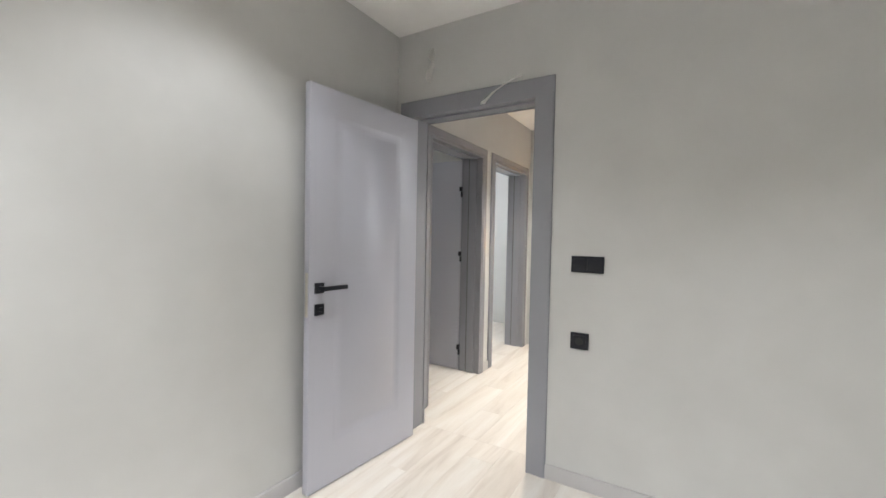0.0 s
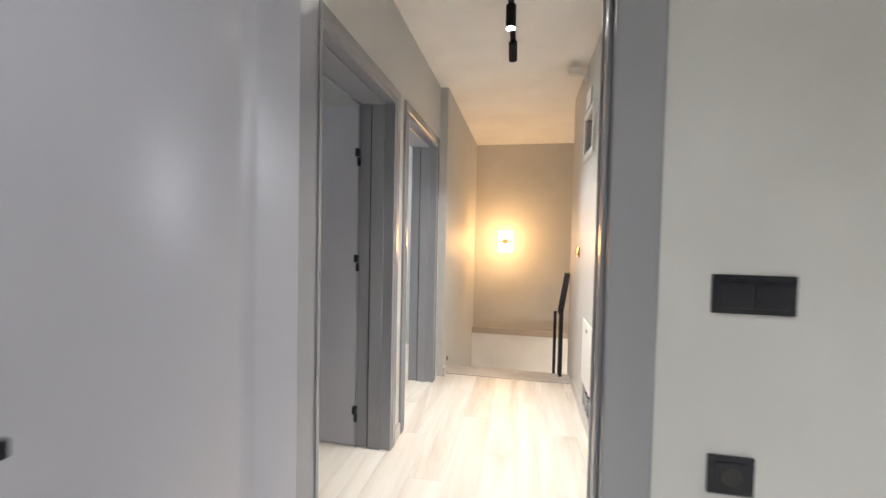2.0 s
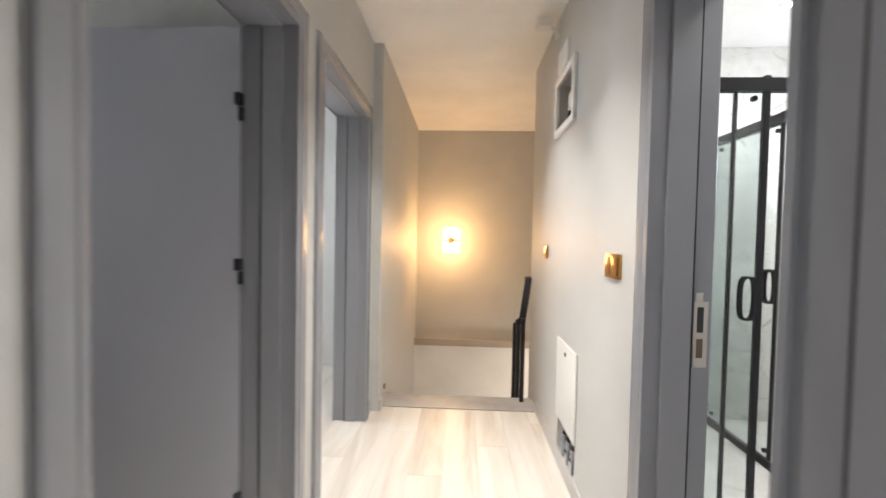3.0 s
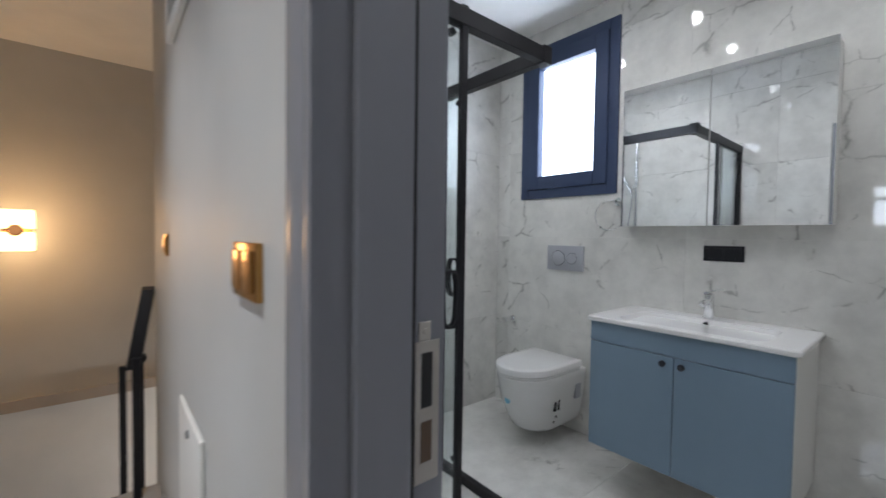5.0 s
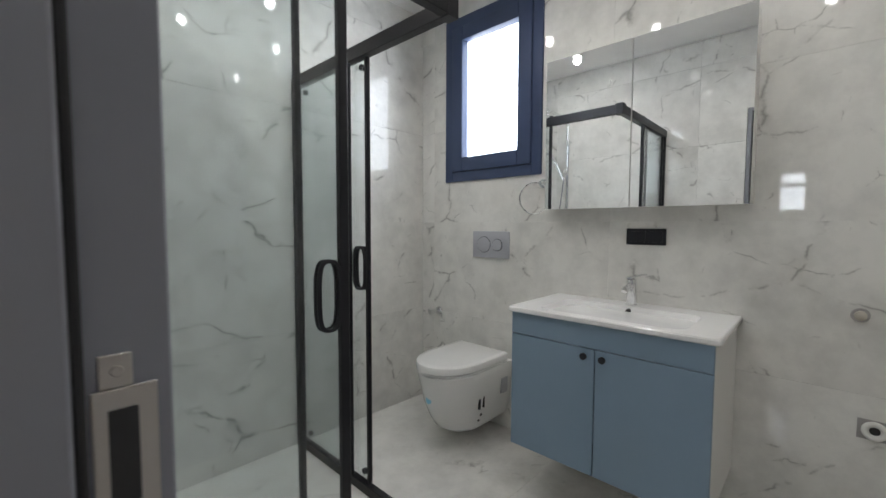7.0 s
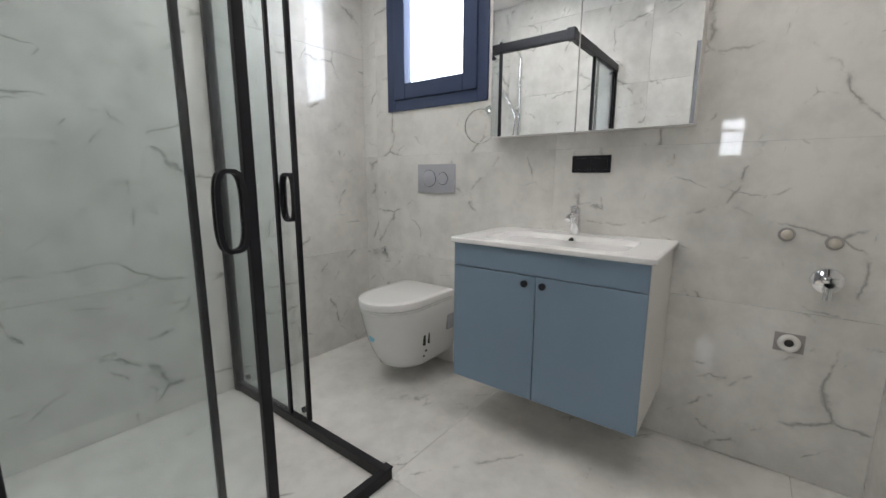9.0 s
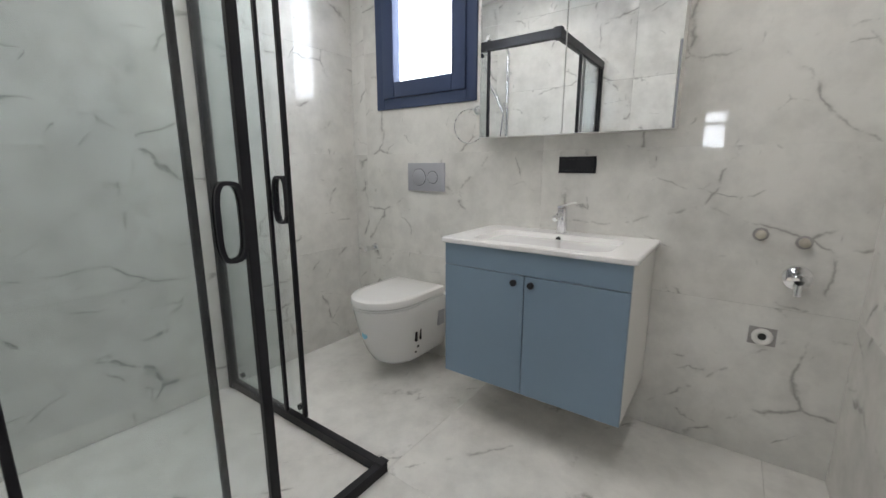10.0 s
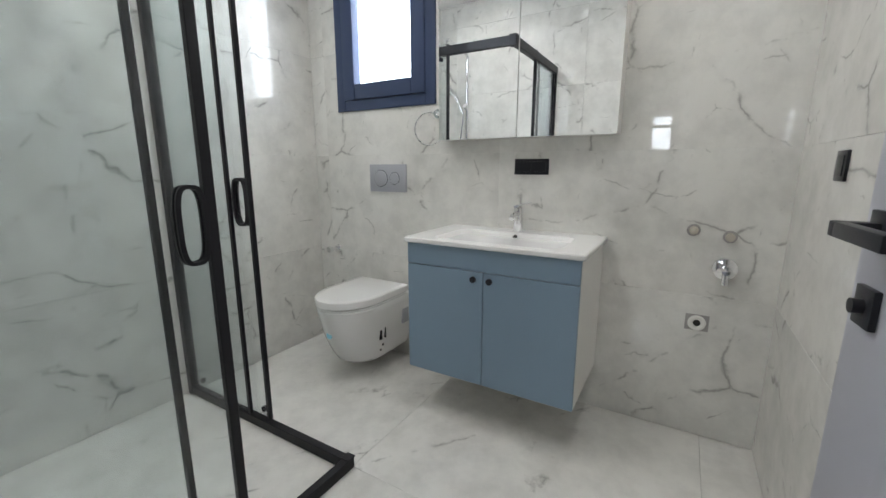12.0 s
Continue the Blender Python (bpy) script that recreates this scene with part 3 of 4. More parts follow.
sconce = thing("wall_sconce", "square frosted wall lamp glowing warm yellow, brass knob", "wall lamp")
part("back_plate", bx(bmesh.new(), -1.30, -1.148, WELL - 0.02, WELL, 1.13, 1.35, 0.004), M_BRASS, sconce)
for z0, z1 in ((1.085, 1.226), (1.254, 1.395)):
    part("diffuser", bx(bmesh.new(), -1.325, -1.123, WELL - 0.075, WELL - 0.02, z0, z1, 0.012), M_SCONCE, sconce, "glowing frosted glass")
part("band", bx(bmesh.new(), -1.285, -1.163, WELL - 0.079, WELL - 0.021, 1.2265, 1.2535, 0.003), M_BRASS, sconce)
part("knob", tube(bmesh.new(), [(-1.224, WELL - 0.07, 1.24), (-1.224, WELL - 0.10, 1.24), (-1.224, WELL - 0.11, 1.24)], [0.043, 0.043, 0.034], 20), M_BROWN, sconce, "round brass knob")

plate("brass_switch", "double brass light switch on the hall wall", "light switch", "x", HR, -1, 3.452, 3.60, 1.135, 1.228, M_BRASS, 0.016, 2)
plate("brass_switch", "single brass light switch near the stairs", "light switch", "x", HR, -1, 4.70, 4.80, 1.148, 1.236, M_BRASS, 0.016, 1)

panel = thing("fuse_box", "open recessed fuse box with white frame, brown inside", "fuse box")
part("back_box", bx(bmesh.new(), HR + 0.07, HR + 0.08, 4.137, 4.498, 1.932, 2.213), M_BROWN, panel)
for y0, y1, z0, z1 in ((4.105, 4.53, 2.205, 2.245), (4.105, 4.53, 1.90, 1.94), (4.105, 4.145, 1.94, 2.205), (4.49, 4.53, 1.94, 2.205)):
    part("frame", bx(bmesh.new(), HR - 0.022, HR - 0.001, y0, y1, z0, z1, 0.004), M_WHITE, panel)
for k in range(5):
    part("breaker", bx(bmesh.new(), HR + 0.02, HR + 0.069, 4.17 + 0.042 * k, 4.206 + 0.042 * k, 2.03, 2.12, 0.003), M_WHITE if k != 2 else M_GREYPL, panel)
part("cable", tube(bmesh.new(), [(HR + 0.05, 4.2, 2.03), (HR + 0.03, 4.24, 1.985), (HR + 0.02, 4.33, 1.965), (HR + 0.03, 4.42, 1.99), (HR + 0.055, 4.45, 2.06)], 0.006, 8), M_RUBBER_SHADE, panel)
cover = tagged(block("junction_cover", M_WHITE, HR - 0.018, HR - 0.0005, 4.27, 4.49, 2.27, 2.40, None, 0.004), "small white plastic junction cover above fuse box", "cover plate")
det = thing("wall_bracket", "white plastic sensor on bracket under the ceiling", "sensor")
part("base", bx(bmesh.new(), HR - 0.025, HR, 4.50, 4.58, 2.53, 2.61, 0.008), M_WHITE, det)
part("arm", tube(bmesh.new(), [(HR - 0.02, 4.54, 2.57), (HR - 0.07, 4.52, 2.585)], 0.012, 10), M_WHITE, det)
part("head", bx(bmesh.new(), HR - 0.15, HR - 0.06, 4.47, 4.55, 2.565, 2.615, 0.014), M_WHITE, det)

hatch = thing("manifold_box", "white metal manifold cover above an open wall hole", "access panel")
part("cover", bx(bmesh.new(), HR - 0.012, HR - 0.001, 3.955, 4.345, 0.262, 0.715, 0.004), M_WHITE, hatch)
part("lock", tube(bmesh.new(), [(HR - 0.011, 4.15, 0.66), (HR - 0.016, 4.15, 0.66)], 0.012, 14), M_RUBBER_SHADE, hatch)
# solid dark block fills the opening; its colour stands for the shade inside
part("cavity", bx(bmesh.new(), HR + 0.035, HR + 0.10, 3.972, 4.328, 0.062, 0.268), M_RUBBER_SHADE, hatch, "dark block painting the shade inside the wall hole")
for y in (4.05, 4.14, 4.23):
    pipe = part("valve", tube(bmesh.new(), [(HR + 0.012, y, 0.065), (HR + 0.012, y, 0.15), (HR + 0.012, y, 0.151), (HR + 0.012, y, 0.19)], [0.007, 0.007, 0.014, 0.014], 12), M_GREYPL, hatch)
    part("pipe_end", tube(bmesh.new(), [(HR + 0.012, y, 0.19), (HR + 0.034, y, 0.215)], 0.012, 10), M_RUBBER_SHADE, hatch)

rail = thing("stair_railing", "black steel stair railing with square posts", "railing")
for x, y, z1 in ((-0.60, 5.12, 0.66),):
    part("post", bx(bmesh.new(), x - 0.016, x + 0.016, y - 0.016, y + 0.016, 0.006, z1, 0.003), M_BLACK, rail)
part("post", bx(bmesh.new(), -0.662, -0.634, 5.225, 5.253, -0.18, 0.60, 0.003), M_BLACK, rail)
part("post", bx(bmesh.new(), -0.578, -0.546, 5.604, 5.636, -0.36, 0.50, 0.003), M_BLACK, rail)
part("finial", tube(bmesh.new(), [(-0.562, 5.62, z) for z in (0.50, 0.512, 0.53, 0.55, 0.562)], [0.016, 0.026, 0.032, 0.026, 0.006], 14), M_BLACK, rail)
hr = bmesh.new()
loft(hr, [[(x + dx, y, z + dz) for dx, dz in ((-0.026, -0.012), (0.026, -0.012), (0.026, 0.012), (-0.026, 0.012))] for x, y, z in ((-0.61, 5.12, 0.62), (-0.58, 5.17, 0.78), (-0.545, 5.25, 0.945), (-0.54, 5.32, 0.955))])
part("handrail", hr, M_BLACK, rail)
for x, z in ((-1.64, 0.115), (-1.505, -0.805)):
    o = thing("cable_outlet", "small black open cable outlet in the plaster", "outlet")
    if z > 0:
        part("box", tube(bmesh.new(), [(-1.669, 5.05, z), (-1.664, 5.05, z)], 0.022, 14), M_RUBBER_SHADE, o)
    else:
        part("box", bx(bmesh.new(), x - 0.05, x + 0.05, WELL - 0.138, WELL - 0.131, z - 0.035, z + 0.035, 0.002), M_RUBBER_SHADE, o)

# ---------------------------------------------------------------- bathroom things


def window(name, x, y0, y1, z0, z1, label, transom=None, inward=-1):
    """A fixed frame with a sash and a pane in a wall across x; the frame's face looks along inward."""
    ob = thing(name, label, "window", kind="structure")
    f, s = 0.062, 0.088
    a, b = sorted((x, x - inward * 0.07))
    for nm, p, q, u, v in (("window_frame", y0, y0 + f, z0, z1), ("window_frame", y1 - f, y1, z0, z1), ("window_frame", y0 + f, y1 - f, z0, z0 + f), ("window_frame", y0 + f, y1 - f, z1 - f, z1)):
        part(nm, bx(bmesh.new(), a, b, p, q, u, v, 0.004), M_WINFRAME if inward < 0 else M_WHITE, ob)
    y0, y1, z0, z1 = y0 + f, y1 - f, z0 + f, z1 - f
    if transom is None:
        a, b = sorted((x + inward * 0.012, x - inward * 0.05))
        for p, q, u, v in ((y0, y0 + s, z0, z1), (y1 - s, y1, z0, z1), (y0 + s, y1 - s, z0, z0 + s), (y0 + s, y1 - s, z1 - s, z1)):
            part("sash", bx(bmesh.new(), a, b, p, q, u, v, 0.007), M_WINFRAME, ob)
        y0, y1, z0, z1 = y0 + s, y1 - s, z0 + s, z1 - s
    else:
        part("transom", bx(bmesh.new(), a, b, y0, y1, transom - 0.022, transom + 0.022, 0.004), M_WHITE, ob)
    pane = part("pane", bx(bmesh.new(), x - inward * 0.032, x - inward * 0.036, y0 - 0.003, y1 + 0.003, z0 - 0.003, z1 + 0.003), M_PANE, ob)
    pane.visible_shadow = False
    return ob


window("window_1", BX - 0.012, 3.992, 4.702, 1.508, 2.538, "dark anthracite casement window, bright daylight outside")
window("window_2", -4.0 - 0.02, 3.0, 3.39, 1.40, 2.06, "narrow white window with a transom in the side room", 1.82, 1)
window("window_3", -4.0 - 0.02, 4.1, 5.1, 0.9, 2.1, "white window in the far side room", 1.75, 1)
sky_card = part("backdrop", bx(bmesh.new(), 2.6, 2.62, 2.0, 6.5, 0.0, 4.5), M_SKYCARD)
tagged(sky_card, "bright white overcast daylight outside the window", "backdrop", kind="structure")
sky_card = part("backdrop", bx(bmesh.new(), -5.02, -5.0, 1.0, 7.0, 0.0, 4.0), M_SKYCARD)
tagged(sky_card, "bright white daylight outside the side rooms", "backdrop", kind="structure")

# mirror cabinet
cab = thing("mirror_cabinet", "white wall cabinet with two mirror doors", "mirror cabinet")
part("carcass", bx(bmesh.new(), 1.514, BX - 0.001, 3.056, 3.905, 1.312, 2.045, 0.002), M_WHITE, cab)
for y0, y1 in ((3.054, 3.4875), (3.4905, 3.907)):
    door = part("door", bx(bmesh.new(), 1.5, 1.513, y0, y1, 1.308, 2.048, 0.001, 1), M_WHITE, cab)
    part("mirror", bx(bmesh.new(), 1.496, 1.4998, y0 + 0.0005, y1 - 0.0005, 1.3085, 2.0475, 0.0008, 1), M_MIRROR, door, "clear silvered mirror glass")

# vanity
van = thing("vanity_unit", "wall-hung vanity cabinet, blue fronts, white sides", "vanity")
VY0, VY1, VZ0, VZ1 = 3.09, 3.866, 0.226, 0.838
# dark block gives the gaps between the fronts their shade by colour
part("channel", bx(bmesh.new(), 1.166, 1.1795, VY0 + 0.017, VY1 - 0.017, VZ0 + 0.017, VZ1 - 0.017), M_RUBBER_SHADE, van, "dark block painting the shade in the front gaps")
part("carcass", bx(bmesh.new(), 1.18, BX - 0.001, VY0, VY1, VZ0, VZ1, 0.0015, 1), M_WHITE, van, "white lacquered carcass")
for y0, y1 in ((VY0, VY0 + 0.016), (VY1 - 0.016, VY1)):
    part("side_panel", bx(bmesh.new(), 1.165, 1.1798, y0, y1, VZ0, VZ1), M_WHITE, van)
part("drawer_front", bx(bmesh.new(), 1.147, 1.1645, VY0, VY1, 0.742, VZ1, 0.0015, 1), M_BLUE, van, "plain blue front panel")
mid = (VY0 + VY1) / 2 + 0.005
for y0, y1, ky in ((VY0, mid - 0.0015, 3.449), (mid + 0.0015, VY1, 3.523)):
    dr = part("door", bx(bmesh.new(), 1.147, 1.1645, y0, y1, VZ0, 0.738, 0.0015, 1), M_BLUE, van, "blue cabinet door")
    part("knob", tube(bmesh.new(), [(1.147, ky, 0.709), (1.137, ky, 0.709), (1.134, ky, 0.709), (1.126, ky, 0.709), (1.124, ky, 0.709)], [0.006, 0.006, 0.0135, 0.0135, 0.010], 18), M_PLASTIC, dr, "round black knob")

basin = thing("washbasin", "white ceramic vanity basin with rectangular bowl", "washbasin")
TY0, TY1, TX0, TZ0, TZ1 = 3.072, 3.880, 1.130, 0.8385, 0.862
bm = bmesh.new()


def rounded(x0, x1, y0, y1, z, r, n=5):
    pts = []
    for cx, cy, a0 in ((x1 - r, y1 - r, 0), (x0 + r, y1 - r, 90), (x0 + r, y0 + r, 180), (x1 - r, y0 + r, 270)):
        pts += [(cx + r * math.cos(radians(a0 + 90 * k / n)), cy + r * math.sin(radians(a0 + 90 * k / n)), z) for k in range(n + 1)]
    return pts


loft(bm, [rounded(TX0 + 0.006, BX - 0.006, TY0 + 0.006, TY1 - 0.006, TZ0, 0.012), rounded(TX0, BX - 0.001, TY0, TY1, TZ0 + 0.005, 0.014), rounded(TX0, BX - 0.001, TY0, TY1, TZ1 - 0.005, 0.014),
          rounded(TX0 + 0.004, BX - 0.003, TY0 + 0.004, TY1 - 0.004, TZ1, 0.014), rounded(1.185, 1.505, 3.185, 3.765, TZ1 - 0.001, 0.06), rounded(1.19, 1.50, 3.192, 3.758, TZ1 - 0.010, 0.06),
          rounded(1.215, 1.475, 3.225, 3.725, TZ1 - 0.075, 0.06), rounded(1.25, 1.45, 3.27, 3.68, TZ1 - 0.097, 0.05), rounded(1.32, 1.38, 3.44, 3.50, TZ1 - 0.103, 0.02)])
part("bowl", bm, M_CERAMIC, basin)
# dark disc on the closed bowl, painted as the shade in the overflow
part("overflow", tube(bmesh.new(), [(1.502, 3.477, TZ1 - 0.020), (1.490, 3.477, TZ1 - 0.023)], 0.011, 16), M_RUBBER_SHADE, basin, "dark disc painting the shade of the overflow hole")
part("waste", tube(bmesh.new(), [(1.35, 3.477, TZ1 - 0.103), (1.35, 3.477, TZ1 - 0.098)], [0.03, 0.027], 20), M_CHROME, basin, "chrome waste")

tap = thing("basin_mixer", "chrome single-lever mixer tap on the basin", "tap", m=pose(1.548, 3.482, TZ1))
part("body", tube(bmesh.new(), [(0, 0, 0), (0, 0, 0.004), (0, 0, 0.006), (-0.004, 0, 0.10), (-0.006, 0, 0.118)], [0.028, 0.028, 0.024, 0.023, 0.021], 20), M_CHROME, tap)
part("spout", tube(bmesh.new(), [(-0.004, 0, 0.085), (-0.05, 0, 0.09), (-0.09, 0, 0.082), (-0.10, 0, 0.072)], [0.016, 0.014, 0.013, 0.012], 14), M_CHROME, tap)
part("lever", loft(bmesh.new(), [[(x, y * w, z + h) for y, h in ((-1, 0), (1, 0), (1, 0.007), (-1, 0.007))] for x, w, z in ((-0.026, 0.017, 0.118), (0.0, 0.018, 0.126), (0.03, 0.012, 0.135), (0.06, 0.009, 0.14))]), M_CHROME, tap, m=pose(0, 0, 0, 0, 0, -62))

# toilet
wc = thing("toilet", "white wall-hung toilet with closed lid, protective stickers", "toilet")
CY = 4.345


def dee(x0, x1, half, z, n=12):
    """A D outline: straight back at x1, rounded front at x0."""
    deep = min(half * 1.25, (x1 - x0) * 0.8)
    cx = x0 + deep
    pts = [(cx - deep * math.sin(a), CY + half * math.cos(a), z) for a in [math.pi * k / (2 * n) for k in range(2 * n + 1)]]
    return [(x1, CY + half, z)] + pts + [(x1, CY - half, z)]


bm = bmesh.new()
back = BX - 0.002
loft(bm, [dee(1.255, back, 0.096, 0.085), dee(1.212, back, 0.124, 0.092), dee(1.180, back, 0.138, 0.115), dee(1.146, back, 0.152, 0.17), dee(1.110, back, 0.166, 0.25), dee(1.086, back, 0.177, 0.34),
          dee(1.072, back, 0.181, 0.395), dee(1.066, back, 0.183, 0.424), dee(1.072, back, 0.179, 0.431)])
bowl = part("bowl", bm, M_CERAMIC, wc)
bm = bmesh.new()
loft(bm, [dee(1.070, 1.545, 0.179, 0.4325), dee(1.066, 1.548, 0.182, 0.435), dee(1.066, 1.548, 0.182, 0.441), dee(1.070, 1.546, 0.179, 0.4435)])
part("seat", bm, M_CERAMIC, wc, "white seat ring")
bm = bmesh.new()
loft(bm, [dee(1.064, 1.55, 0.182, 0.4465), dee(1.057, 1.552, 0.187, 0.450), dee(1.056, 1.552, 0.188, 0.476), dee(1.060, 1.551, 0.185, 0.485), dee(1.070, 1.55, 0.178, 0.489), dee(1.10, 1.545, 0.15, 0.4905)])
part("lid", bm, M_CERAMIC, wc, "closed white lid")
part("hinge_bar", tube(bmesh.new(), [(1.565, CY - 0.09, 0.452), (1.565, CY + 0.09, 0.452)], 0.012, 12), M_CHROME, wc)
for dx, z0, z1, w in ((1.305, 0.225, 0.28, 0.006), (1.345, 0.225, 0.285, 0.003)):
    part("label", bx(bmesh.new(), dx, dx + 2 * w, CY - 0.1735, CY - 0.15, z0, z1), M_RUBBER_SHADE, bowl, "dark printed sticker")
part("label", bx(bmesh.new(), 1.335, 1.349, CY - 0.157, CY - 0.13, 0.175, 0.187), M_RUBBER_SHADE, bowl)
part("label", tube(bmesh.new(), [(1.33, CY - 0.13, 0.15), (1.33, CY - 0.1505, 0.15)], 0.006, 12), M_RUBBER_SHADE, bowl)
part("sticker", tube(bmesh.new(), [(1.130, CY + 0.012, 0.285), (1.0985, CY + 0.013, 0.287)], 0.02, 14), M_STICKER, bowl, "round blue sticker")
part("fixing_recess", bx(bmesh.new(), 1.505, 1.565, CY - 0.1800, CY - 0.16, 0.255, 0.345, 0.004), M_GREYPL, bowl, "grey side fixing recess")

flush = thing("flush_plate", "satin grey flush plate with two round buttons", "flush plate")
part("plate", bx(bmesh.new(), BX - 0.014, BX - 0.0005, 4.194, 4.462, 1.028, 1.19, 0.004), M_GREYPL, flush)
for y, r in ((4.375, 0.047), (4.275, 0.034)):
    # raised dark disc paints the shade in the gap round the button
    part("button_gap", tube(bmesh.new(), [(BX - 0.0135, y, 1.108), (BX - 0.0148, y, 1.108)], r + 0.003, 28), M_RUBBER_SHADE, flush)
    part("button", tube(bmesh.new(), [(BX - 0.013, y, 1.108), (BX - 0.018, y, 1.108), (BX - 0.02, y, 1.108)], [r, r, r * 0.93], 28), M_GREYPL, flush)

plate("bath_socket", "black plastic double socket plate on marble tiles", "wall socket", "x", BX, -1, 3.362, 3.533, 1.137, 1.213)
plate("bath_switch", "single black plastic switch on marble tiles", "light switch", "y", BN, 1, 1.08, 1.165, 1.135, 1.215, rockers=1)

ring = thing("towel_ring", "chrome towel ring hanging from a wall mount", "towel ring")
part("mount", tube(bmesh.new(), [(BX, 3.975, 1.455), (BX - 0.012, 3.975, 1.455), (BX - 0.013, 3.975, 1.455), (BX - 0.045, 3.975, 1.455)], [0.025, 0.025, 0.010, 0.010], 18), M_CHROME, ring)
part("ring", torus(bmesh.new(), (BX - 0.045, 4.01, 1.375), (1, 0.15, 0), 0.085, 0.0045, 40, 8), M_CHROME, ring)

hold = thing("angle_valve", "small chrome angle valve on the tiled wall", "valve")
part("rosette", tube(bmesh.new(), [(BX, 4.77, 0.637), (BX - 0.008, 4.77, 0.637)], [0.028, 0.024], 20), M_CHROME, hold)
part("body", tube(bmesh.new(), [(BX - 0.008, 4.77, 0.637), (BX - 0.06, 4.77, 0.637)], 0.011, 14), M_CHROME, hold)
part("handle", tube(bmesh.new(), [(BX - 0.06, 4.77, 0.637), (BX - 0.064, 4.77, 0.637), (BX - 0.09, 4.77, 0.637)], [0.011, 0.019, 0.017], 14), M_CHROME, hold)
part("outlet", tube(bmesh.new(), [(BX - 0.04, 4.77, 0.637), (BX - 0.04, 4.80, 0.64), (BX - 0.04, 4.835, 0.637)], 0.008, 10), M_CHROME, hold)

for y, z in ((2.744, 0.917), (2.617, 0.898)):
    cap = thing("pipe_outlet", "capped water pipe outlet in a round cut tile hole", "pipe outlet", "washing machine outlets")
    part("rosette", tube(bmesh.new(), [(BX, y, z), (BX - 0.003, y, z), (BX - 0.0035, y, z)], [0.025, 0.024, 0.018], 24), M_STONE, cap)
    part("plug", tube(bmesh.new(), [(BX - 0.002, y, z), (BX - 0.022, y, z), (BX - 0.026, y, z)], [0.017, 0.016, 0.010], 16), M_STEEL, cap)
mach = thing("machine_tap", "chrome washing machine tap with round rosette", "tap")
MY, MZ = 2.620, 0.767
part("rosette", tube(bmesh.new(), [(BX, MY, MZ), (BX - 0.012, MY, MZ), (BX - 0.018, MY, MZ)], [0.046, 0.043, 0.02], 24), M_CHROME, mach)
part("body", tube(bmesh.new(), [(BX - 0.018, MY, MZ), (BX - 0.07, MY, MZ)], 0.014, 14), M_CHROME, mach)
part("outlet", tube(bmesh.new(), [(BX - 0.05, MY, MZ), (BX - 0.055, MY, MZ - 0.03), (BX - 0.055, MY, MZ - 0.055)], [0.013, 0.012, 0.014], 14), M_CHROME, mach)
part("handle", bx(bmesh.new(), BX - 0.082, BX - 0.07, MY - 0.022, MY + 0.022, MZ + 0.004, MZ + 0.024, 0.004), M_CHROME, mach)

drain = thing("drain_outlet", "round white drain pipe in a square tile cut", "drain")
part("cut_tile", bx(bmesh.new(), BX - 0.003, BX - 0.0005, 2.649, 2.736, 0.487, 0.557), M_STONE, drain, "rough square tile cut")
part("collar", torus(bmesh.new(), (BX - 0.006, 2.6925, 0.521), (1, 0, 0), 0.024, 0.010, 28, 10), M_WHITE, drain)
# dark disc paints the shade inside the drain pipe
part("hole", tube(bmesh.new(), [(BX - 0.003, 2.6925, 0.521), (BX - 0.005, 2.6925, 0.521)], 0.016, 16), M_RUBBER_SHADE, drain)

strike = thing("strike_plate", "steel strike plate screwed into the bathroom door jamb", "strike plate")
SY = 3.26
part("plate", bx(bmesh.new(), -0.361, -0.3175, SY - 0.0022, SY - 0.0002, 0.885, 1.092, 0.0008, 1), M_STEEL, strike)
part("tab", bx(bmesh.new(), -0.356, -0.334, SY - 0.0022, SY - 0.0002, 1.0925, 1.12, 0.0008, 1), M_STEEL, strike)
# pockets are dark raised plates, their inner shade put into the colour
for z0, z1, mt in ((0.915, 0.975, M_BROWN), (0.995, 1.075, M_RUBBER_SHADE)):
    part("pocket", bx(bmesh.new(), -0.351, -0.331, SY - 0.0026, SY - 0.0015, z0, z1), mt, strike)
part("screw", tube(bmesh.new(), [(-0.344, SY - 0.002, 1.106), (-0.344, SY - 0.0035, 1.106)], [0.005, 0.004], 12), M_STEEL, strike)

# shower enclosure
SX, SYN, SZ = 0.68, 3.83, 2.005
BE = BF + 0.0155
sh = thing("shower_enclosure", "corner shower enclosure, black frame, sliding glass doors", "shower enclosure")


def bar(name, x0, x1, y0, y1, z0, z1, owner=None, label=""):
    return part(name, bx(bmesh.new(), x0, x1, y0, y1, z0, z1, 0.002, 1), M_BLACK, owner or sh, label)


bar("wall_profile", SX - 0.028, SX + 0.012, BE - 0.032, BE - 0.001, 0.0, SZ - 0.01)
bar("wall_profile", HB + 0.001, HB + 0.032, SYN - 0.012, SYN + 0.028, 0.0, SZ - 0.01)
bar("bottom_rail", SX - 0.022, SX + 0.012, SYN + 0.022, BE - 0.033, 0.0, 0.045)
bar("bottom_rail", HB + 0.033, SX + 0.012, SYN - 0.012, SYN + 0.0215, 0.0, 0.045)
bar("corner_joint", SX - 0.026, SX + 0.016, SYN - 0.016, SYN + 0.026, 0.0455, 0.052)
bar("top_rail", SX - 0.024, SX + 0.016, SYN + 0.024, BE - 0.001, SZ - 0.058, SZ)
bar("top_rail", HB + 0.001, SX + 0.016, SYN - 0.016, SYN + 0.0235, SZ - 0.058, SZ)
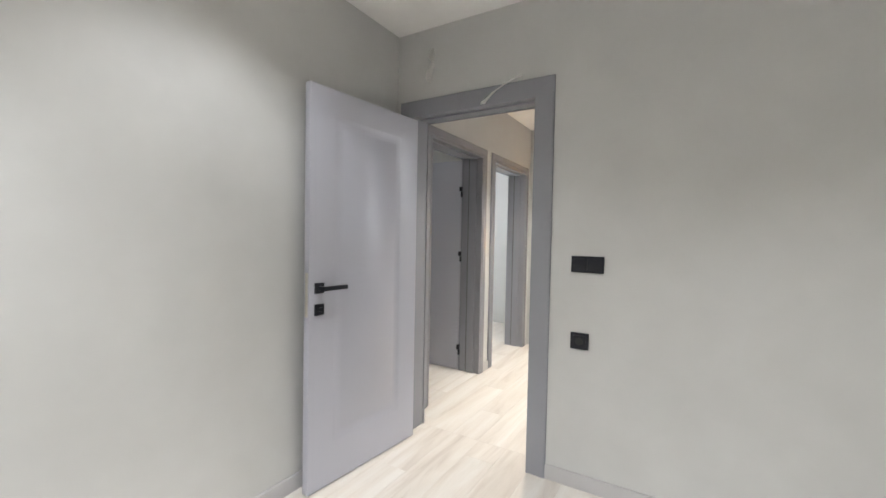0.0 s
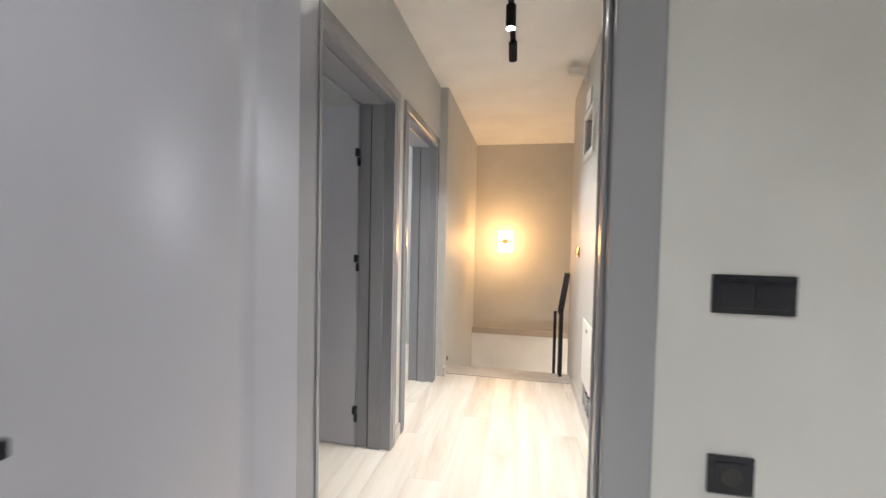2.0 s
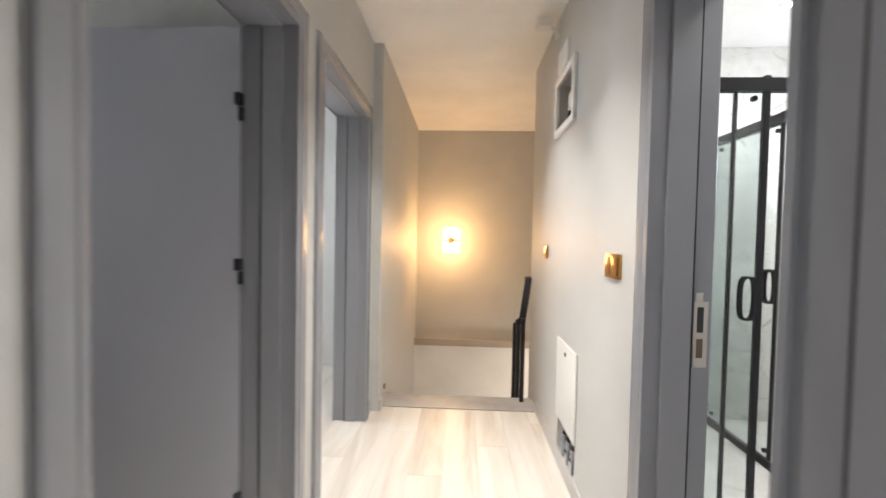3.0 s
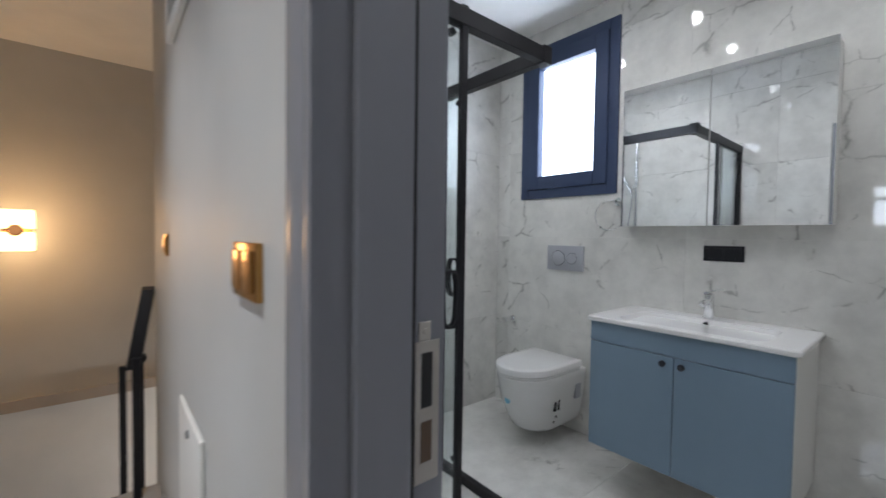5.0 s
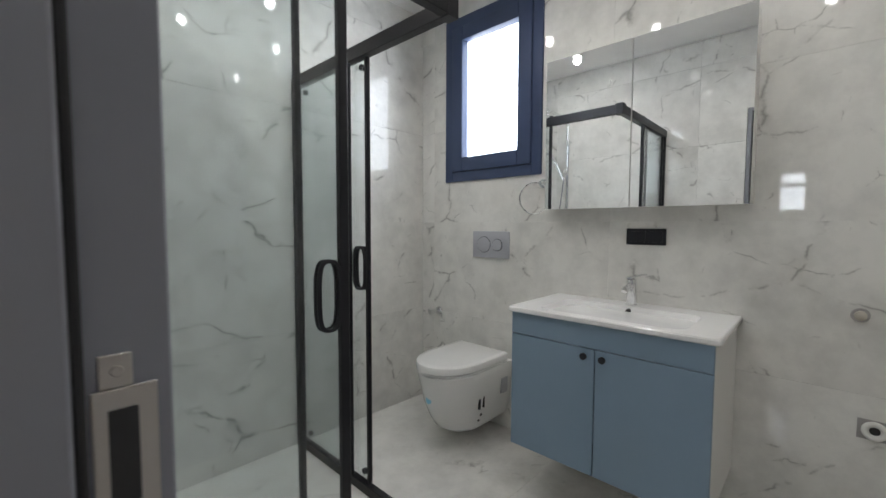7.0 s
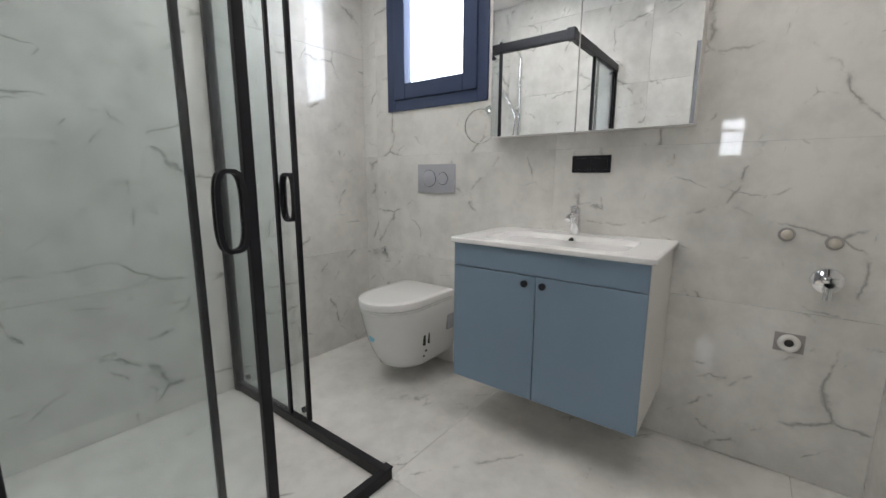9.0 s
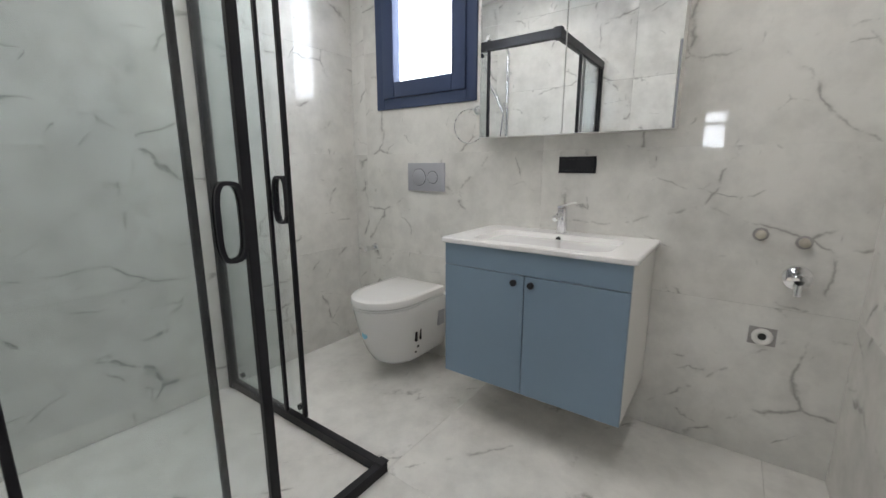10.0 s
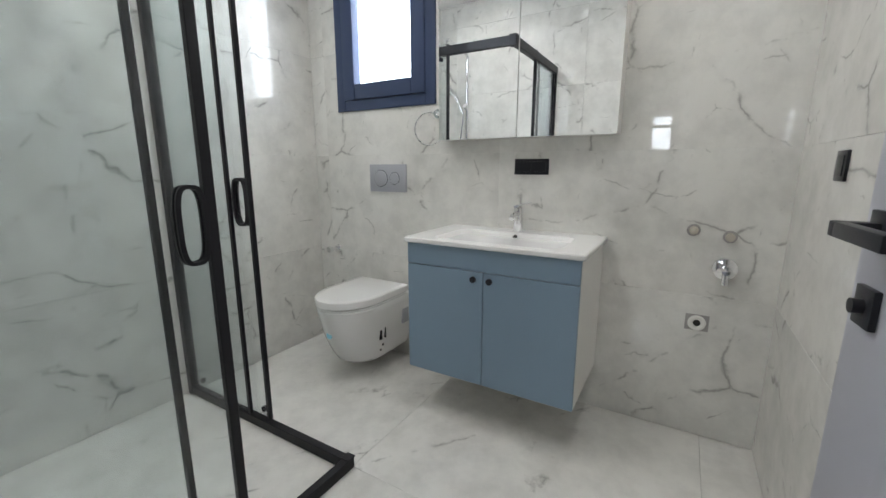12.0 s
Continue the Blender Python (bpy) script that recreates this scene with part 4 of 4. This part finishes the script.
bar("corner_cap", SX - 0.03, SX + 0.021, SYN - 0.021, SYN + 0.03, SZ - 0.064, SZ + 0.006)


def pane(name, x0, x1, y0, y1, owner, label="clear greenish safety glass"):
    ob = part(name, bx(bmesh.new(), x0, x1, y0, y1, 0.046, SZ - 0.059), M_GLASS, owner, label)
    ob.visible_shadow = False
    return ob


pane("fixed_pane", SX - 0.016, SX - 0.011, 4.42, BE - 0.033, sh)
bar("fixed_stile", SX - 0.021, SX - 0.006, 4.425, 4.445, 0.046, SZ - 0.059)
pane("fixed_pane", HB + 0.033, 0.105, SYN + 0.011, SYN + 0.016, sh)
bar("fixed_stile", 0.105, 0.122, SYN + 0.006, SYN + 0.021, 0.046, SZ - 0.059)


def sliding(names, along, a0, a1, depth, handle_at):
    """A sliding glass leaf with two stiles, bottom rollers and an oval black pull on both faces."""
    def put(lo, hi, d0, d1, z0, z1):
        return (d0, d1, lo, hi, z0, z1) if along == "y" else (lo, hi, d0, d1, z0, z1)
    gl = part("sliding_door", bx(bmesh.new(), *put(a0, a1, depth - 0.003, depth + 0.003, 0.055, SZ - 0.06)), M_GLASS, sh, "sliding clear glass door")
    gl.visible_shadow = False
    lead, tail = (a0, a1) if names == "low" else (a1, a0)
    w = 0.028 if along == "x" else 0.018
    for e, ww in ((lead, w), (tail, 0.016)):
        q = (e, e + ww) if e == a0 else (e - ww, e)
        part("stile", bx(bmesh.new(), *put(*q, depth - 0.010, depth + 0.010, 0.046, SZ + 0.012 if e == lead else SZ - 0.059), 0.002, 1), M_BLACK, gl, "black aluminium stile")
    for sg in (-1, 1):
        pull = bmesh.new()
        rows = []
        n = 28
        for i in range(n):
            t = 2 * math.pi * i / n
            ca, sa = math.cos(t), math.sin(t)
            u = (0.050 if along == "y" else 0.038) * abs(ca) ** 0.6 * (1 if ca > 0 else -1)
            z = 0.100 * abs(sa) ** 0.6 * (1 if sa > 0 else -1)
            ring_pts = []
            for du, dd in ((1.0, 0.004), (1.0, 0.011), (0.70, 0.013), (0.66, 0.004)):
                uu, zz = handle_at + u * du, 1.03 + z * (1 - (1 - du) * 0.32)
                dpt = depth + sg * dd
                ring_pts.append(pull.verts.new((dpt, uu, zz) if along == "y" else (uu, dpt, zz)))
            rows.append(ring_pts)
        for i in range(n):
            p, q = rows[i], rows[(i + 1) % n]
            for k in range(4):
                pull.faces.new((p[k], q[k], q[(k + 1) % 4], p[(k + 1) % 4]))
        part("pull_handle", pull, M_BLACK, gl, "oval black pull handle")
    for at in (a0 + 0.06, a1 - 0.06):
        for z in (0.075, SZ - 0.085):
            lo, hi = (depth + 0.003, depth + 0.018)
            pts = [(lo, at, z), (hi, at, z)] if along == "y" else [(at, lo, z), (at, hi, z)]
            part("roller", tube(bmesh.new(), pts, 0.014, 16), M_PLASTIC, gl, "black roller wheel")
    return gl


sliding("low", "y", 4.31, 4.93, SX + 0.004, 4.375)
sliding("high", "x", -0.25, 0.252, SYN + 0.001, 0.19)

# shower column on the hall side wall, inside the enclosure
col = thing("shower_column", "chrome shower column with riser pipe and overhead arm", "shower")
CX, CYY = HB + 0.055, 4.65
part("riser", tube(bmesh.new(), [(CX, CYY, 0.95), (CX, CYY, 2.16)] + [(CX + 0.06 * (1 - math.cos(radians(a))), CYY, 2.16 + 0.06 * math.sin(radians(a))) for a in (30, 60, 90)] + [(CX + 0.36, CYY, 2.235), (CX + 0.385, CYY, 2.22), (CX + 0.39, CYY, 2.19)], 0.014, 12), M_CHROME, col)
part("rain_head", tube(bmesh.new(), [(CX + 0.39, CYY, 2.19), (CX + 0.39, CYY, 2.175), (CX + 0.39, CYY, 2.165), (CX + 0.39, CYY, 2.16)], [0.015, 0.03, 0.10, 0.10], 28), M_CHROME, col)
part("mixer", tube(bmesh.new(), [(CX, CYY - 0.13, 0.95), (CX, CYY + 0.13, 0.95)], 0.022, 16), M_CHROME, col)
for z in (1.35, 2.02):
    part("bracket", tube(bmesh.new(), [(HB, CYY, z), (CX, CYY, z)], 0.012, 12), M_CHROME, col)
part("slider", tube(bmesh.new(), [(CX + 0.015, CYY, 1.72), (CX + 0.05, CYY, 1.74)], 0.02, 12), M_CHROME, col)
part("hand_shower", tube(bmesh.new(), [(CX + 0.03, CYY + 0.02, 1.66), (CX + 0.05, CYY + 0.08, 1.80), (CX + 0.06, CYY + 0.16, 1.92), (CX + 0.075, CYY + 0.18, 1.93)], [0.014, 0.017, 0.019, 0.048], 14), M_CHROME, col)
part("hose", tube(bmesh.new(), [(CX + 0.03, CYY + 0.02, 1.66), (CX + 0.06, CYY + 0.05, 1.3), (CX + 0.07, CYY + 0.05, 0.8), (CX + 0.05, CYY + 0.02, 0.7), (CX + 0.02, CYY, 0.93)], 0.007, 8), M_CHROME, col)

# ---------------------------------------------------------------- tiles and boards, piece by piece


def minus(rects, hole):
    out = []
    for a0, a1, z0, z1 in rects:
        h0, h1, k0, k1 = max(a0, hole[0]), min(a1, hole[1]), max(z0, hole[2]), min(z1, hole[3])
        if h0 >= h1 or k0 >= k1:
            out.append((a0, a1, z0, z1))
            continue
        for r in ((a0, h0, z0, z1), (h1, a1, z0, z1), (h0, h1, z0, k0), (h0, h1, k1, z1)):
            if r[1] - r[0] > 1e-4 and r[3] - r[2] > 1e-4:
                out.append(r)
    return out


def tiles(owner, plane, face, back, cuts_a, cuts_z, holes=(), gap=0.0004):
    """Polished tiles from back to face, between the joints given; plane 'x', 'y' or 'z' is their normal."""
    for a0, a1 in zip(cuts_a, cuts_a[1:]):
        for z0, z1 in zip(cuts_z, cuts_z[1:]):
            rects = [(a0 + gap, a1 - gap, z0 + gap, z1 - gap)]
            for h in holes:
                rects = minus(rects, h)
            if not rects:
                continue
            bm = bmesh.new()
            lo, hi = sorted((face, back))
            for p, q, u, v in rects:
                bx(bm, *((lo, hi, p, q, u, v) if plane == "x" else (p, q, lo, hi, u, v) if plane == "y" else (p, q, u, v, lo, hi)))
            if len(rects) == 1:
                bmesh.ops.bevel(bm, geom=list(bm.edges), offset=0.0005, segments=1, affect="EDGES")
            part("tile", bm, M_MARBLE_FLOOR if plane == "z" else M_MARBLE, owner)


ROWS = [0.002, 0.64, 1.245, 1.85, 2.455, BC - 0.002]
named = bpy.data.objects
tiles(named["wall_bath_far"], "x", BX, BX + 0.0075, [BN - 0.006, 3.617, 4.817, BF], ROWS, [(3.995, 4.695, 1.51, 2.535)])
tiles(named["wall_bath_end"], "y", BF, BF + 0.0075, [HB - 0.002, 0.672, BX], ROWS)
named["wall_bath_end"].matrix_world = pose(BX, BF, 0, 0, 0, -1.0) @ pose(-BX, -BF, 0)
tiles(named["wall_bath_near"], "y", BN, BN - 0.0075, [HB, 0.412, BX], ROWS)
tiles(named["wall_hall_right"], "x", HB, HB - 0.0055, [BN, 3.59, 4.79, BF + 0.034], ROWS, [(2.40, 3.288, 0, 2.085)])
tiles(floor_bath, "z", 0.0, -0.0075, [HR + 0.092, 0.69, BX + 0.006], [BN - 0.006, 2.63, 3.83, BF + 0.045])

PW, PL = 0.193, 1.29


def boards(owner, x0, x1, y0, y1, shift):
    made = {}
    rng = random.Random(5)
    i = 0
    x = x0
    while x < x1 - 0.005:
        w = min(PW, x1 - x)
        y = y0 - PL * ((i * 0.37 + shift) % 1.0)
        while y < y1 - 0.01:
            s, e = max(y, y0), min(y + PL, y1)
            if e - s > 0.02:
                key = (round(w, 3), round(e - s, 3))
                if key not in made:
                    bm = bx(bmesh.new(), 0.0004, w - 0.0004, 0.0004, e - s - 0.0004, -0.0115, 0.0)
                    top = [ed for ed in bm.edges if all(v.co.z > -0.001 for v in ed.verts)]
                    bmesh.ops.bevel(bm, geom=top, offset=0.0007, segments=1, affect="EDGES")
                    made[key] = finish(bm, "board", False)
                    made[key].materials.append(M_FLOOR)
                ob = new("board", made[key])
                ob.parent = owner
                ob.location = (x, s, 0)
            y += PL
        x += w
        i += 1


boards(floor, XL, 1.9, -2.6, YD1, 0.2)
boards(floor_hall, -1.94, HR + 0.09, YD1, 4.94, 0.55)
boards(floor_hall, -4.0, -1.94, 2.36, 5.85, 0.1)
